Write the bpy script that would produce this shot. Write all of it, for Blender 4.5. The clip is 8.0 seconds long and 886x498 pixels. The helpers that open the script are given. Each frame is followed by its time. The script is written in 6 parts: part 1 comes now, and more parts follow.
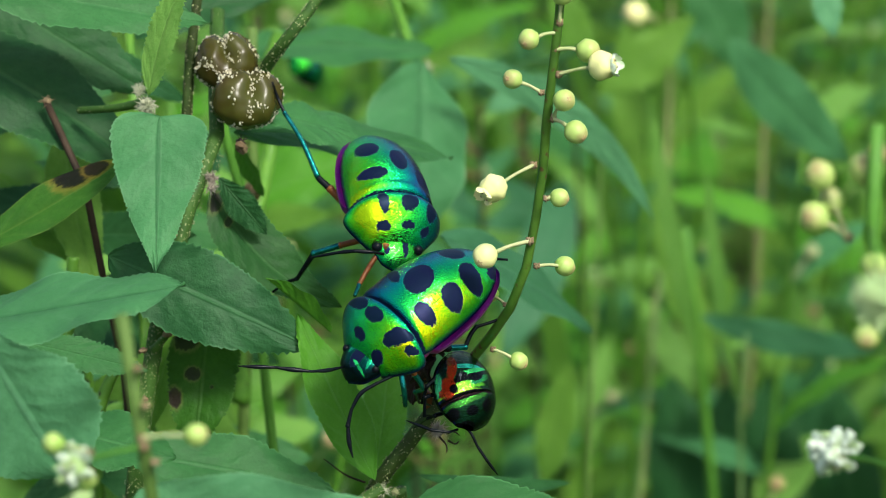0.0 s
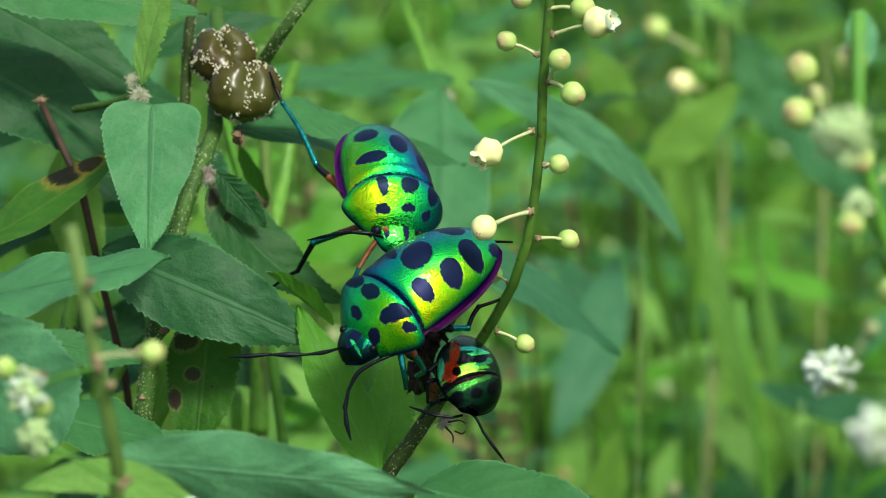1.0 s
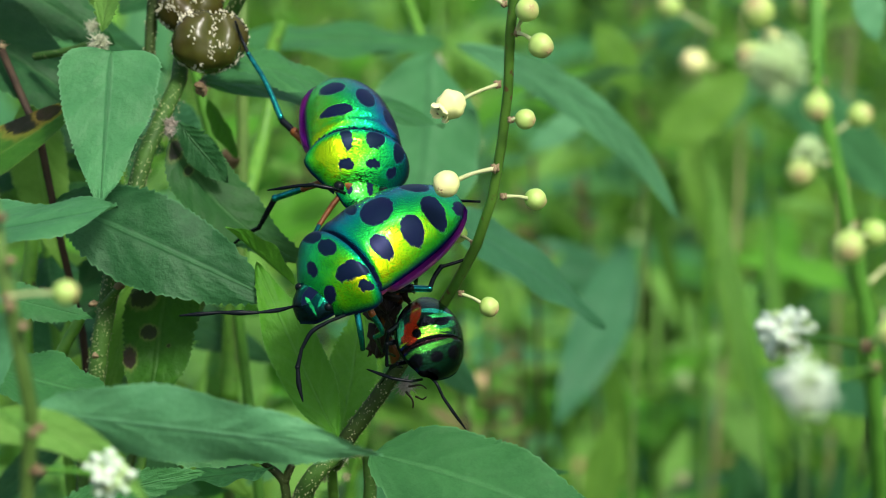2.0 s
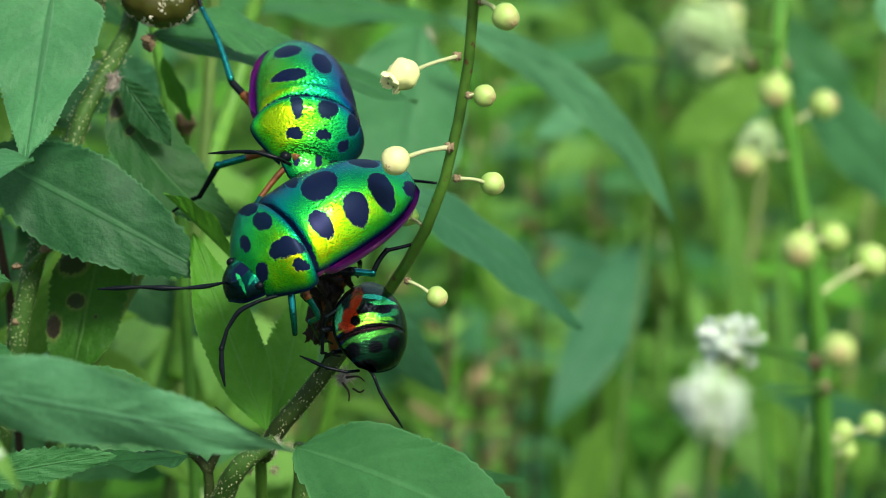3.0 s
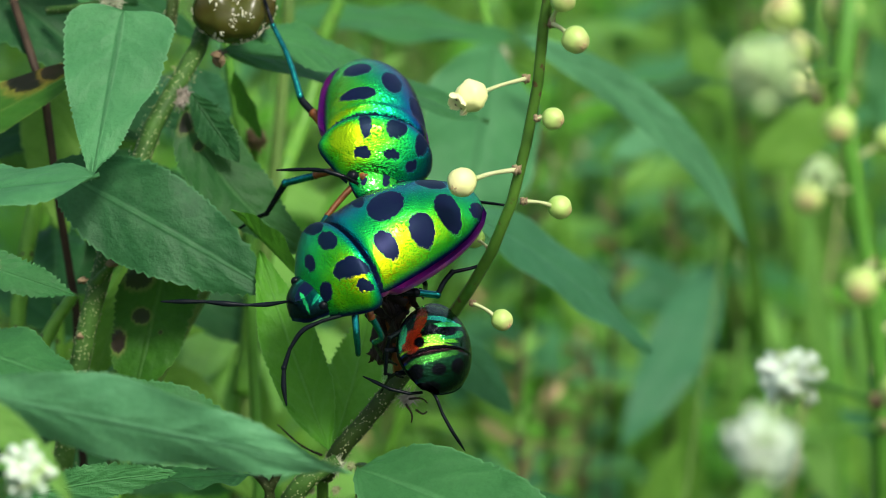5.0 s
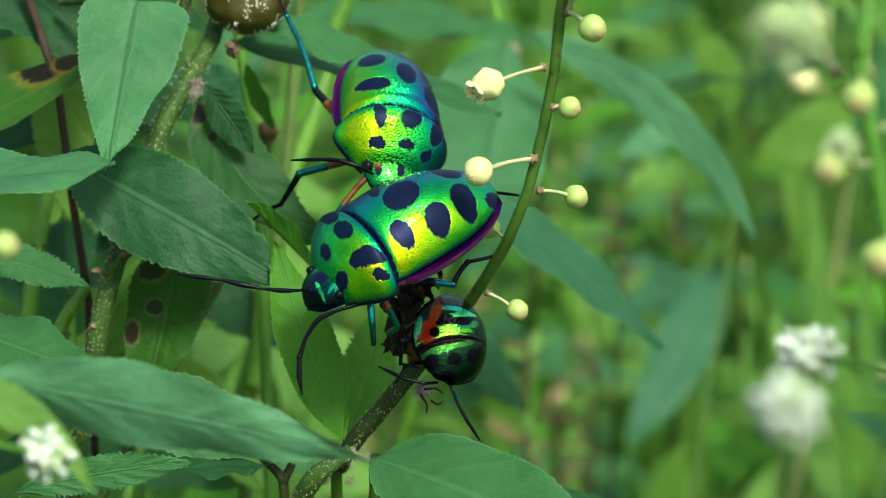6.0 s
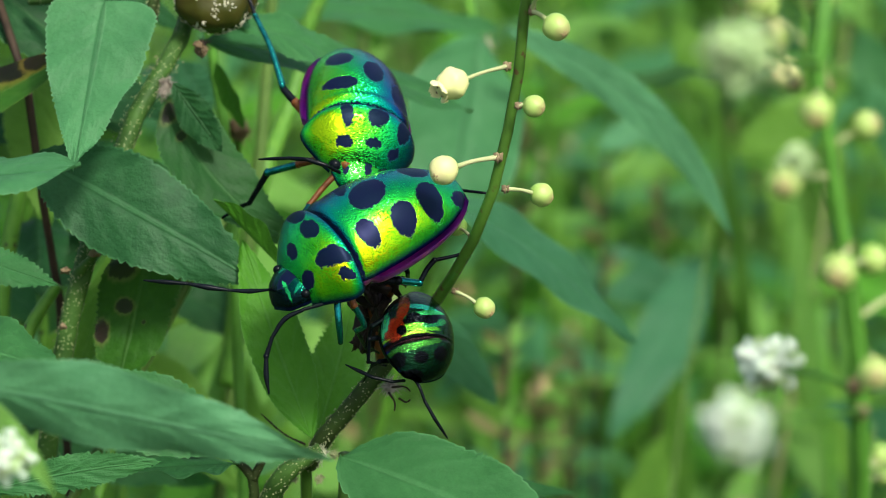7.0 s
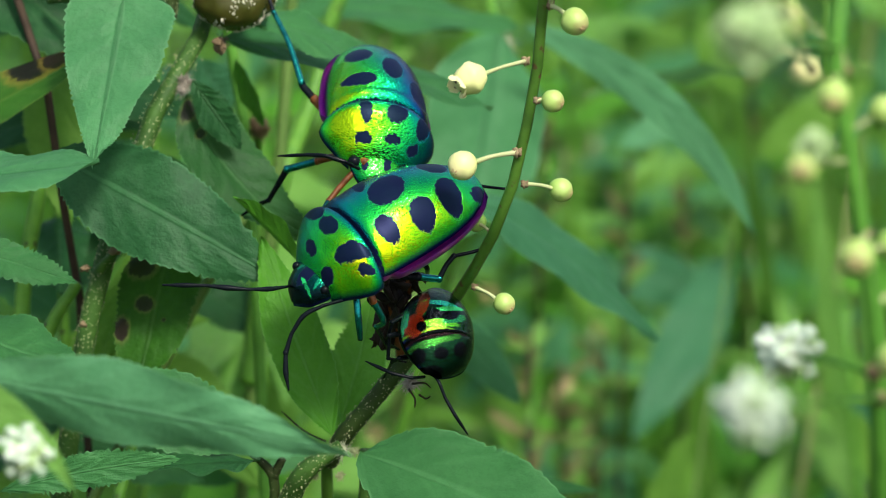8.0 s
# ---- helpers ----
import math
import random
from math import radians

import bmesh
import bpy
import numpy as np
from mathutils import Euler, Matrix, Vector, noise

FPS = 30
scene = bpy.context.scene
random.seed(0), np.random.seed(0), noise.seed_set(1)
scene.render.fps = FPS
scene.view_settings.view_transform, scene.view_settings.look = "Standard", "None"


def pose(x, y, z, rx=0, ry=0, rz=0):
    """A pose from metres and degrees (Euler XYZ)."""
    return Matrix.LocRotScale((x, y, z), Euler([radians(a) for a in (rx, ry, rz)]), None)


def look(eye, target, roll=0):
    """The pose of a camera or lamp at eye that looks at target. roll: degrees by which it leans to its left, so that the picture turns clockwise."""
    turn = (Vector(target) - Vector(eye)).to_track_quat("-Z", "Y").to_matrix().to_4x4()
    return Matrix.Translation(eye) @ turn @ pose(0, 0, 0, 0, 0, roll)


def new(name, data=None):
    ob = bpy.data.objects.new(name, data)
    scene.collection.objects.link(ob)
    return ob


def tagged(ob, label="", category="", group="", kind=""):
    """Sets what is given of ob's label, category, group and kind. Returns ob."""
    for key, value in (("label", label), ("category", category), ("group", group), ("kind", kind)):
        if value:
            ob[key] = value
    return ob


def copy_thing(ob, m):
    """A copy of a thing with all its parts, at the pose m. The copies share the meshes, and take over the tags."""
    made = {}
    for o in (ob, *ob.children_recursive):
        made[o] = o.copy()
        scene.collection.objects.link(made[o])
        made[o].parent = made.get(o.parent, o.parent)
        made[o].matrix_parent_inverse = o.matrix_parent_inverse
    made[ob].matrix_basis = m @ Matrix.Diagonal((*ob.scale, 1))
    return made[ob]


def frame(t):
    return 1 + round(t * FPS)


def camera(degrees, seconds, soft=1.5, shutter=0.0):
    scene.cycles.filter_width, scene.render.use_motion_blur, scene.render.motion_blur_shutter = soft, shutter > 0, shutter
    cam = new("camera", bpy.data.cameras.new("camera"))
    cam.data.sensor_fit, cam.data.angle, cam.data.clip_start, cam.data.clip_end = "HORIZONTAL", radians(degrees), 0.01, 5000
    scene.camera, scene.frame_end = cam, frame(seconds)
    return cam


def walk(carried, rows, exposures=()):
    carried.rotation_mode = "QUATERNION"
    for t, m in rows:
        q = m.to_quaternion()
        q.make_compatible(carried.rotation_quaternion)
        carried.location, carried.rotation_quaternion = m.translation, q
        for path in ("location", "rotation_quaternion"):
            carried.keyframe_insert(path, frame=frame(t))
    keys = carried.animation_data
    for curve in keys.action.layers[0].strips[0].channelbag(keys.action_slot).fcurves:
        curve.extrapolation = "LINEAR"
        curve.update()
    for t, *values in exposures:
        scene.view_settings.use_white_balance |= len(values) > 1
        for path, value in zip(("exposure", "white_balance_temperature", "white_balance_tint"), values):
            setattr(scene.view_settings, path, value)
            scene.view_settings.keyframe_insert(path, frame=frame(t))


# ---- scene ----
cam = camera(18.0, 8.0, soft=0.75)
cam.data.dof.use_dof = True
cam.data.dof.focus_distance = 0.180
cam.data.dof.aperture_fstop = 54.0
walk(cam, (
    (0.0, pose(-0.02332, -0.01884, 0.62971, 65.519, 2.082, -7.133)),
    (0.1, pose(-0.02242, -0.01857, 0.62788, 65.902, 2.370, -6.948)),
    (0.2, pose(-0.02152, -0.01830, 0.62605, 65.771, 2.632, -6.839)),
    (0.3, pose(-0.02063, -0.01804, 0.62422, 65.569, 2.930, -6.652)),
    (0.4, pose(-0.01973, -0.01777, 0.62239, 65.939, 3.304, -6.261)),
    (0.5, pose(-0.01883, -0.01750, 0.62056, 66.570, 3.560, -6.130)),
    (0.6, pose(-0.01842, -0.01779, 0.61881, 67.120, 3.588, -6.232)),
    (0.7, pose(-0.01801, -0.01808, 0.61707, 67.588, 3.728, -6.061)),
    (0.8, pose(-0.01759, -0.01837, 0.61533, 68.346, 3.842, -5.935)),
    (0.9, pose(-0.01718, -0.01865, 0.61359, 69.084, 3.974, -5.758)),
    (1.0, pose(-0.01677, -0.01894, 0.61184, 69.571, 4.061, -5.710)),
    (1.1, pose(-0.01599, -0.01900, 0.61060, 69.769, 4.151, -5.639)),
    (1.2, pose(-0.01521, -0.01905, 0.60936, 70.037, 4.214, -5.649)),
    (1.3, pose(-0.01444, -0.01910, 0.60812, 70.419, 4.313, -5.556)),
    (1.4, pose(-0.01366, -0.01916, 0.60688, 70.184, 4.374, -5.589)),
    (1.5, pose(-0.01288, -0.01921, 0.60564, 69.826, 4.488, -5.456)),
    (1.6, pose(-0.01242, -0.01823, 0.60649, 69.553, 4.376, -5.002)),
    (1.7, pose(-0.01196, -0.01724, 0.60734, 69.599, 4.173, -4.817)),
    (2.8, pose(-0.00474, -0.00100, 0.60017, 69.636, 0.223, -2.320)),
    (3.0, pose(-0.00283, 0.00017, 0.60014, 69.559, 0.121, -1.989)),
    (3.5, pose(-0.00004, 0.00129, 0.59802, 70.175, 0.147, -0.852)),
    (4.0, pose(-0.00019, 0.00210, 0.59890, 70.174, -0.042, 0.038)),
    (4.2, pose(-0.00079, 0.00176, 0.59946, 69.951, -0.095, 0.142)),
    (5.3, pose(-0.00192, 0.00126, 0.60050, 69.765, -0.367, 0.012)),
    (5.4, pose(-0.00215, 0.00112, 0.60046, 69.813, -0.331, 0.100)),
    (5.5, pose(-0.00239, 0.00098, 0.60042, 69.831, -0.377, -0.051)),
    (5.6, pose(-0.00249, 0.00103, 0.60015, 69.711, -0.386, -0.071)),
    (5.7, pose(-0.00258, 0.00109, 0.59987, 69.766, -0.367, -0.001)),
    (5.8, pose(-0.00268, 0.00114, 0.59960, 69.973, -0.383, -0.030)),
    (5.9, pose(-0.00277, 0.00120, 0.59932, 70.133, -0.391, -0.037)),
    (6.0, pose(-0.00287, 0.00125, 0.59905, 70.003, -0.397, -0.047)),
    (6.1, pose(-0.00229, 0.00100, 0.59924, 69.973, -0.314, -0.030)),
    (6.2, pose(-0.00172, 0.00075, 0.59943, 70.150, -0.246, -0.048)),
    (6.3, pose(-0.00115, 0.00050, 0.59962, 70.117, -0.110, 0.130)),
    (6.4, pose(-0.00057, 0.00025, 0.59981, 69.958, -0.006, 0.208)),
    (6.5, pose(0.00000, 0.00000, 0.60000, 70.000, -0.000, 0.000)),
    (6.6, pose(-0.00020, 0.00021, 0.59998, 69.793, -0.014, 0.011)),
    (6.7, pose(-0.00039, 0.00043, 0.59997, 69.752, -0.044, -0.023)),
    (6.8, pose(-0.00059, 0.00064, 0.59995, 69.793, -0.173, -0.353)),
    (7.0, pose(-0.00099, 0.00106, 0.59992, 69.732, -0.163, -0.218)),
    (7.2, pose(-0.00059, 0.00103, 0.59922, 69.612, -0.107, -0.180)),
    (7.3, pose(-0.00039, 0.00101, 0.59886, 69.747, -0.015, 0.029)),
    (7.5, pose(0.00001, 0.00098, 0.59816, 69.959, 0.065, 0.140)),
    (7.7, pose(-0.00021, 0.00106, 0.59859, 70.072, 0.169, 0.252)),
    (7.8, pose(-0.00031, 0.00110, 0.59880, 69.943, 0.196, 0.230)),
    (8.0, pose(-0.00053, 0.00118, 0.59923, 69.841, 0.257, 0.209)),
))

MM = 0.001

# ---- light: bright overcast sky with a soft high sun ----
world = bpy.data.worlds.new("sky")
scene.world = world
world.use_nodes = True
sky = world.node_tree.nodes.new("ShaderNodeTexSky")
sky.sky_type = "NISHITA"
sky.sun_disc = False
sky.sun_elevation, sky.sun_rotation = radians(58), radians(150)
sky.air_density, sky.dust_density = 1.0, 4.0
world.node_tree.links.new(sky.outputs[0], world.node_tree.nodes["Background"].inputs[0])
world.node_tree.nodes["Background"].inputs[1].default_value = 0.10
sun = new("sun", bpy.data.lights.new("sun", "SUN"))
sun.data.energy, sun.data.angle, sun.data.color = 2.1, radians(12), (1.0, 0.97, 0.9)
sun.matrix_world = look((0.9, -1.4, 3.0), (0, 0, 0.5))
scene.view_settings.exposure = 1.10


# ---- small helpers ----
def interp(ys, xs, y):
    """Smooth curve (monotone-ish cubic) through the given stations."""
    ys, xs = np.asarray(ys, float), np.asarray(xs, float)
    m = np.gradient(xs, ys)
    i = int(np.clip(np.searchsorted(ys, y) - 1, 0, len(ys) - 2))
    h = ys[i + 1] - ys[i]
    t = min(max((y - ys[i]) / h, 0), 1)
    return float((2 * t**3 - 3 * t * t + 1) * xs[i] + (t**3 - 2 * t * t + t) * h * m[i] + (3 * t * t - 2 * t**3) * xs[i + 1] + (t**3 - t * t) * h * m[i + 1])


def curve_points(pts, n):
    """n points on a smooth line through pts."""
    pts = [Vector(p) for p in pts]
    s = [0.0]
    for a, b in zip(pts, pts[1:]):
        s.append(s[-1] + (b - a).length)
    return [Vector([interp(s, [p[k] for p in pts], s[-1] * i / (n - 1)) for k in range(3)]) for i in range(n)]


def mesh_of(name, verts, faces, material, uvs=None, smooth=True):
    me = bpy.data.meshes.new(name)
    me.from_pydata([tuple(c * MM for c in v) for v in verts], [], faces)
    me.materials.append(material)
    if uvs is not None:
        layer = me.uv_layers.new(name="grain")
        for loop in me.loops:
            layer.data[loop.index].uv = uvs[loop.vertex_index]
    me.polygons.foreach_set("use_smooth", [smooth] * len(me.polygons))
    me.update()
    return me


def part(name, me, parent, label=""):
    ob = new(name, me)
    ob.parent = parent
    if label:
        ob["label"] = label
    return ob


def thing(name, m, label, category, group=""):
    ob = new(name)
    ob.empty_display_size = 0.004
    ob.matrix_world = m
    return tagged(ob, label, category, group)


def at(p):
    return Matrix.Translation(Vector(p) * MM)


def rel(points, origin):
    return [Vector(p) - Vector(origin) for p in points]


def tube_data(pts, radii, n, sides=10, bumps=0.0, seed=0):
    """Vertices, faces and uvs of a round rod through pts, in millimetres."""
    line = curve_points(pts, n)
    rs = curve_points([(r, 0, 0) for r in radii], n) if len(radii) > 2 else None
    rng = random.Random(seed)
    verts, faces, uvs = [], [], []
    side = Vector((0.31, 0.87, 0.38))
    for i, p in enumerate(line):
        d = (line[min(i + 1, n - 1)] - line[max(i - 1, 0)]).normalized()
        side = (side - d * side.dot(d)).normalized()
        up = d.cross(side)
        k = i / (n - 1)
        if len(radii) > 2:
            f = k * (len(radii) - 1)
            j = min(int(f), len(radii) - 2)
            r = radii[j] + (radii[j + 1] - radii[j]) * (f - j)
        else:
            r = radii[0] + (radii[-1] - radii[0]) * k
        for a in range(sides):
            th = 2 * math.pi * a / sides
            rr = r * (1 + bumps * rng.uniform(-1, 1))
            verts.append(p + (side * math.cos(th) + up * math.sin(th)) * rr)
            uvs.append((k, a / sides))
    for i in range(n - 1):
        for a in range(sides):
            b = (a + 1) % sides
            faces.append((i * sides + a, i * sides + b, (i + 1) * sides + b, (i + 1) * sides + a))
    verts += [line[0], line[-1]]
    uvs += [(0, 0), (1, 0)]
    c0, c1 = len(verts) - 2, len(verts) - 1
    for a in range(sides):
        b = (a + 1) % sides
        faces.append((c0, b, a))
        faces.append((c1, (n - 1) * sides + a, (n - 1) * sides + b))
    return verts, faces, uvs


def tube(name, pts, radii, material, n=24, sides=10, bumps=0.0, seed=0):
    v, f, u = tube_data(pts, radii, n, sides, bumps, seed)
    return mesh_of(name, v, f, material, u)


def ball_data(c, rx, ry, rz, nu=16, nv=10, rough=0.0, seed=0, turn=None):
    verts, faces = [], []
    for j in range(nv + 1):
        ph = math.pi * j / nv
        for i in range(nu):
            th = 2 * math.pi * i / nu
            p = Vector((rx * math.sin(ph) * math.cos(th), ry * math.sin(ph) * math.sin(th), rz * math.cos(ph)))
            if rough:
                p *= 1 + rough * noise.noise(p * (1.6 / max(rx, 0.01)) + Vector((seed * 3.1, seed, 0)))
            if turn is not None:
                p = turn @ p
            verts.append(p + Vector(c))
    for j in range(nv):
        for i in range(nu):
            k = (i + 1) % nu
            faces.append((j * nu + i, (j + 1) * nu + i, (j + 1) * nu + k, j * nu + k))
    return verts, faces


def joined(parts_data):
    verts, faces = [], []
    for v, f in parts_data:
        o = len(verts)
        verts += v
        faces += [tuple(i + o for i in q) for q in f]
    return verts, faces


# ---- materials ----
def shader(name):
    mat = bpy.data.materials.new(name)
    mat.use_nodes = True
    nt = mat.node_tree
    return mat, nt, nt.nodes["Principled BSDF"], nt.nodes["Material Output"]


def node(nt, kind, operation="", data_type="", blend_type="", uv_map="", vector_type=""):
    n = nt.nodes.new("ShaderNode" + kind)
    if operation:
        n.operation = operation
    if data_type:
        n.data_type = data_type
    if blend_type:
        n.blend_type = blend_type
    if uv_map:
        n.uv_map = uv_map
    if vector_type:
        n.vector_type = vector_type
    return n


def link(nt, a, b):
    nt.links.new(a, b)


def mix(nt, fac, a, b, mode="MIX"):
    n = node(nt, "Mix", data_type="RGBA", blend_type=mode)
    for sock, val in ((n.inputs[0], fac), (n.inputs[6], a), (n.inputs[7], b)):
        if isinstance(val, bpy.types.NodeSocket):
            link(nt, val, sock)
        elif isinstance(val, (int, float)):
            sock.default_value = val
        else:
            sock.default_value = (*val, 1)
    return n.outputs[2]


def calc(nt, op, a, b=0.0, c=0.0):
    n = node(nt, "Math", operation=op)
    for sock, val in zip(n.inputs, (a, b, c)):
        if isinstance(val, (int, float)):
            sock.default_value = val
        else:
            link(nt, val, sock)
    return n.outputs[0]


def ramp(nt, fac, stops, interpolation="LINEAR"):
    n = node(nt, "ValToRGB")
    n.color_ramp.interpolation = interpolation
    els = n.color_ramp.elements
    els[0].position, els[0].color = stops[0][0], (*stops[0][1], 1)
    els[1].position, els[1].color = stops[-1][0], (*stops[-1][1], 1)
    for pos, col in stops[1:-1]:
        e = els.new(pos)
        e.color = (*col, 1)
    link(nt, fac, n.inputs[0])
    return n.outputs[0]


def spread(nt, value, lo, hi, a=0.0, b=1.0):
    n = node(nt, "MapRange")
    n.inputs[1].default_value, n.inputs[2].default_value, n.inputs[3].default_value, n.inputs[4].default_value = lo, hi, a, b
    link(nt, value, n.inputs[0])
    return n.outputs[0]


def grain(nt, scale, coord, detail=4.0, rough=0.6):
    n = node(nt, "TexNoise")
    n.inputs["Scale"].default_value, n.inputs["Detail"].default_value, n.inputs["Roughness"].default_value = scale, detail, rough
    link(nt, coord, n.inputs["Vector"])
    return n


def bump(nt, height, strength, distance, bsdf):
    n = node(nt, "Bump")
    n.inputs["Strength"].default_value, n.inputs["Distance"].default_value = strength, distance
    link(nt, height, n.inputs["Height"])
    link(nt, n.outputs[0], bsdf.inputs["Normal"])
    return n


def leaf_material(name, dark, light, vein, rough=0.48, through_light=0.33, patches=(), rib=None, halo=(0.13, 0.16, 0.04)):
    """Herb leaf: net of veins, mottling, a waxy skin and light that passes through. patches: dead spots (u, v, ru, rv)."""
    mat, nt, bsdf, out = shader(name)
    uv = node(nt, "UVMap", uv_map="grain").outputs[0]
    co = node(nt, "TexCoord").outputs["Object"]
    sep = node(nt, "SeparateXYZ")
    link(nt, uv, sep.inputs[0])
    u, v = sep.outputs[0], sep.outputs[1]
    off = calc(nt, "ABSOLUTE", calc(nt, "SUBTRACT", v, 0.5))
    # side veins slant towards the tip
    wob = grain(nt, 5.0, uv, 2.0).outputs[0]
    slant = calc(nt, "ADD", calc(nt, "MULTIPLY", calc(nt, "SUBTRACT", u, calc(nt, "MULTIPLY", off, 0.42)), 25.0), calc(nt, "MULTIPLY", wob, 4.5))
    swell = calc(nt, "ABSOLUTE", calc(nt, "SINE", slant))
    side = calc(nt, "POWER", swell, 9.0)
    # the blade bulges softly between the side veins
    pillow = calc(nt, "MULTIPLY", calc(nt, "SUBTRACT", 1.0, calc(nt, "POWER", swell, 2.0)), spread(nt, grain(nt, 240.0, co, 2.0).outputs[0], 0.35, 0.7, 0.15, 1.0))
    midrib = spread(nt, off, 0.012, 0.035, 1.0, 0.0)
    veins = calc(nt, "MULTIPLY", side, spread(nt, grain(nt, 300.0, co, 2.0).outputs[0], 0.35, 0.7, 0.06, 0.3))
    n1, n2 = grain(nt, 160.0, co, 3.0).outputs[0], grain(nt, 1500.0, co, 4.0, 0.7).outputs[0]
    rnd = node(nt, "ObjectInfo").outputs["Random"]
    tone = calc(nt, "ADD", calc(nt, "MULTIPLY", n1, 0.75), calc(nt, "MULTIPLY", rnd, 0.35))
    base = mix(nt, spread(nt, tone, 0.25, 0.85), dark, light)
    base = mix(nt, calc(nt, "MULTIPLY", spread(nt, n2, 0.42, 0.7), 0.4), base, light)
    fleck = grain(nt, 3200.0, co, 2.0, 0.6).outputs[0]
    base = mix(nt, calc(nt, "MULTIPLY", spread(nt, fleck, 0.5, 0.66), 0.35), base, dark)
    broad = grain(nt, 75.0, co, 2.0).outputs[0]
    base = mix(nt, calc(nt, "MULTIPLY", spread(nt, broad, 0.45, 0.68), 0.45), base, dark)
    blotch = grain(nt, 420.0, co, 5.0, 0.65).outputs[0]
    base = mix(nt, calc(nt, "MULTIPLY", spread(nt, blotch, 0.5, 0.7), 0.45), base, dark)
    base = mix(nt, calc(nt, "MULTIPLY", spread(nt, blotch, 0.42, 0.3), 0.3), base, light)
    base = mix(nt, calc(nt, "MULTIPLY", veins, 0.4), base, vein)
    base = mix(nt, calc(nt, "MULTIPLY", midrib, 0.5 if rib else 0.22), base, rib or vein)
    net = node(nt, "TexVoronoi")
    net.feature = "DISTANCE_TO_EDGE"
    net.inputs["Scale"].default_value = 2300.0
    link(nt, co, net.inputs["Vector"])
    mesh_lines = spread(nt, net.outputs["Distance"], 0.0, 0.09, 1.0, 0.0)
    base = mix(nt, calc(nt, "MULTIPLY", mesh_lines, 0.2), base, dark)
    edge = spread(nt, off, 0.478, 0.5)
    base = mix(nt, calc(nt, "MULTIPLY", edge, 0.55), base, vein)
    for pu, pv, ru, rv, col in patches:
        m = node(nt, "Mapping")
        m.inputs["Location"].default_value = (-pu / ru, -pv / rv, 0)
        m.inputs["Scale"].default_value = (1 / ru, 1 / rv, 1)
        link(nt, uv, m.inputs[0])
        ln = node(nt, "VectorMath", operation="LENGTH")
        link(nt, m.outputs[0], ln.inputs[0])
        d = calc(nt, "ADD", ln.outputs["Value"], calc(nt, "MULTIPLY", calc(nt, "SUBTRACT", grain(nt, 26.0, uv).outputs[0], 0.5), 0.9))
        base = mix(nt, calc(nt, "MULTIPLY", spread(nt, d, 1.4, 1.0), 0.6), base, halo)
        base = mix(nt, spread(nt, d, 1.05, 0.9), base, col)
    link(nt, base, bsdf.inputs["Base Color"])
    bsdf.inputs["Roughness"].default_value = rough
    bsdf.inputs["Specular IOR Level"].default_value = 0.13
    h = calc(nt, "ADD", calc(nt, "ADD", calc(nt, "MULTIPLY", calc(nt, "ADD", calc(nt, "MULTIPLY", veins, 0.5), midrib), -0.4), calc(nt, "MULTIPLY", mesh_lines, -0.04)), calc(nt, "ADD", calc(nt, "MULTIPLY", n2, 0.25), calc(nt, "ADD", calc(nt, "MULTIPLY", n1, 0.9), calc(nt, "ADD", calc(nt, "MULTIPLY", blotch, 1.3), calc(nt, "MULTIPLY", pillow, 0.4)))))
    b = bump(nt, h, 0.6, 0.00026, bsdf)
    tr = node(nt, "BsdfTranslucent")
    link(nt, mix(nt, 0.5, base, (0.16, 0.34, 0.05)), tr.inputs[0])
    link(nt, b.outputs[0], tr.inputs["Normal"])
    ms = node(nt, "MixShader")
    ms.inputs[0].default_value = through_light
    link(nt, bsdf.outputs[0], ms.inputs[1])
    link(nt, tr.outputs[0], ms.inputs[2])
    link(nt, ms.outputs[0], out.inputs["Surface"])
    return mat


def plain_material(name, a, b, scale=600.0, rough=0.5, relief=0.0001, metallic=0.0, strength=0.5, spec=0.22, dots=None):
    mat, nt, bsdf, out = shader(name)
    co = node(nt, "TexCoord").outputs["Object"]
    n1, n2 = grain(nt, scale, co).outputs[0], grain(nt, scale * 0.17, co).outputs[0]
    fac = spread(nt, calc(nt, "ADD", calc(nt, "MULTIPLY", n1, 0.5), calc(nt, "MULTIPLY", n2, 0.5)), 0.35, 0.65)
    base = mix(nt, fac, a, b)
    if dots:
        vo = node(nt, "TexVoronoi")
        vo.inputs["Scale"].default_value = dots[1]
        wig = node(nt, "VectorMath", operation="MULTIPLY_ADD")
        link(nt, grain(nt, dots[1] * 1.3, co).outputs["Color"], wig.inputs[0])
        wig.inputs[1].default_value = (0.7 / dots[1], 0.7 / dots[1], 0.7 / dots[1])
        link(nt, co, wig.inputs[2])
        link(nt, wig.outputs[0], vo.inputs["Vector"])
        sparse = spread(nt, grain(nt, dots[1] * 0.3, co).outputs[0], 0.44, 0.52)
        base = mix(nt, calc(nt, "MULTIPLY", sparse, spread(nt, vo.outputs["Distance"], dots[2] + 0.06, dots[2])), base, dots[0])
    link(nt, base, bsdf.inputs["Base Color"])
    bsdf.inputs["Roughness"].default_value = rough
    bsdf.inputs["Metallic"].default_value = metallic
    bsdf.inputs["Specular IOR Level"].default_value = spec
    bump(nt, n1, strength, relief, bsdf)
    return mat


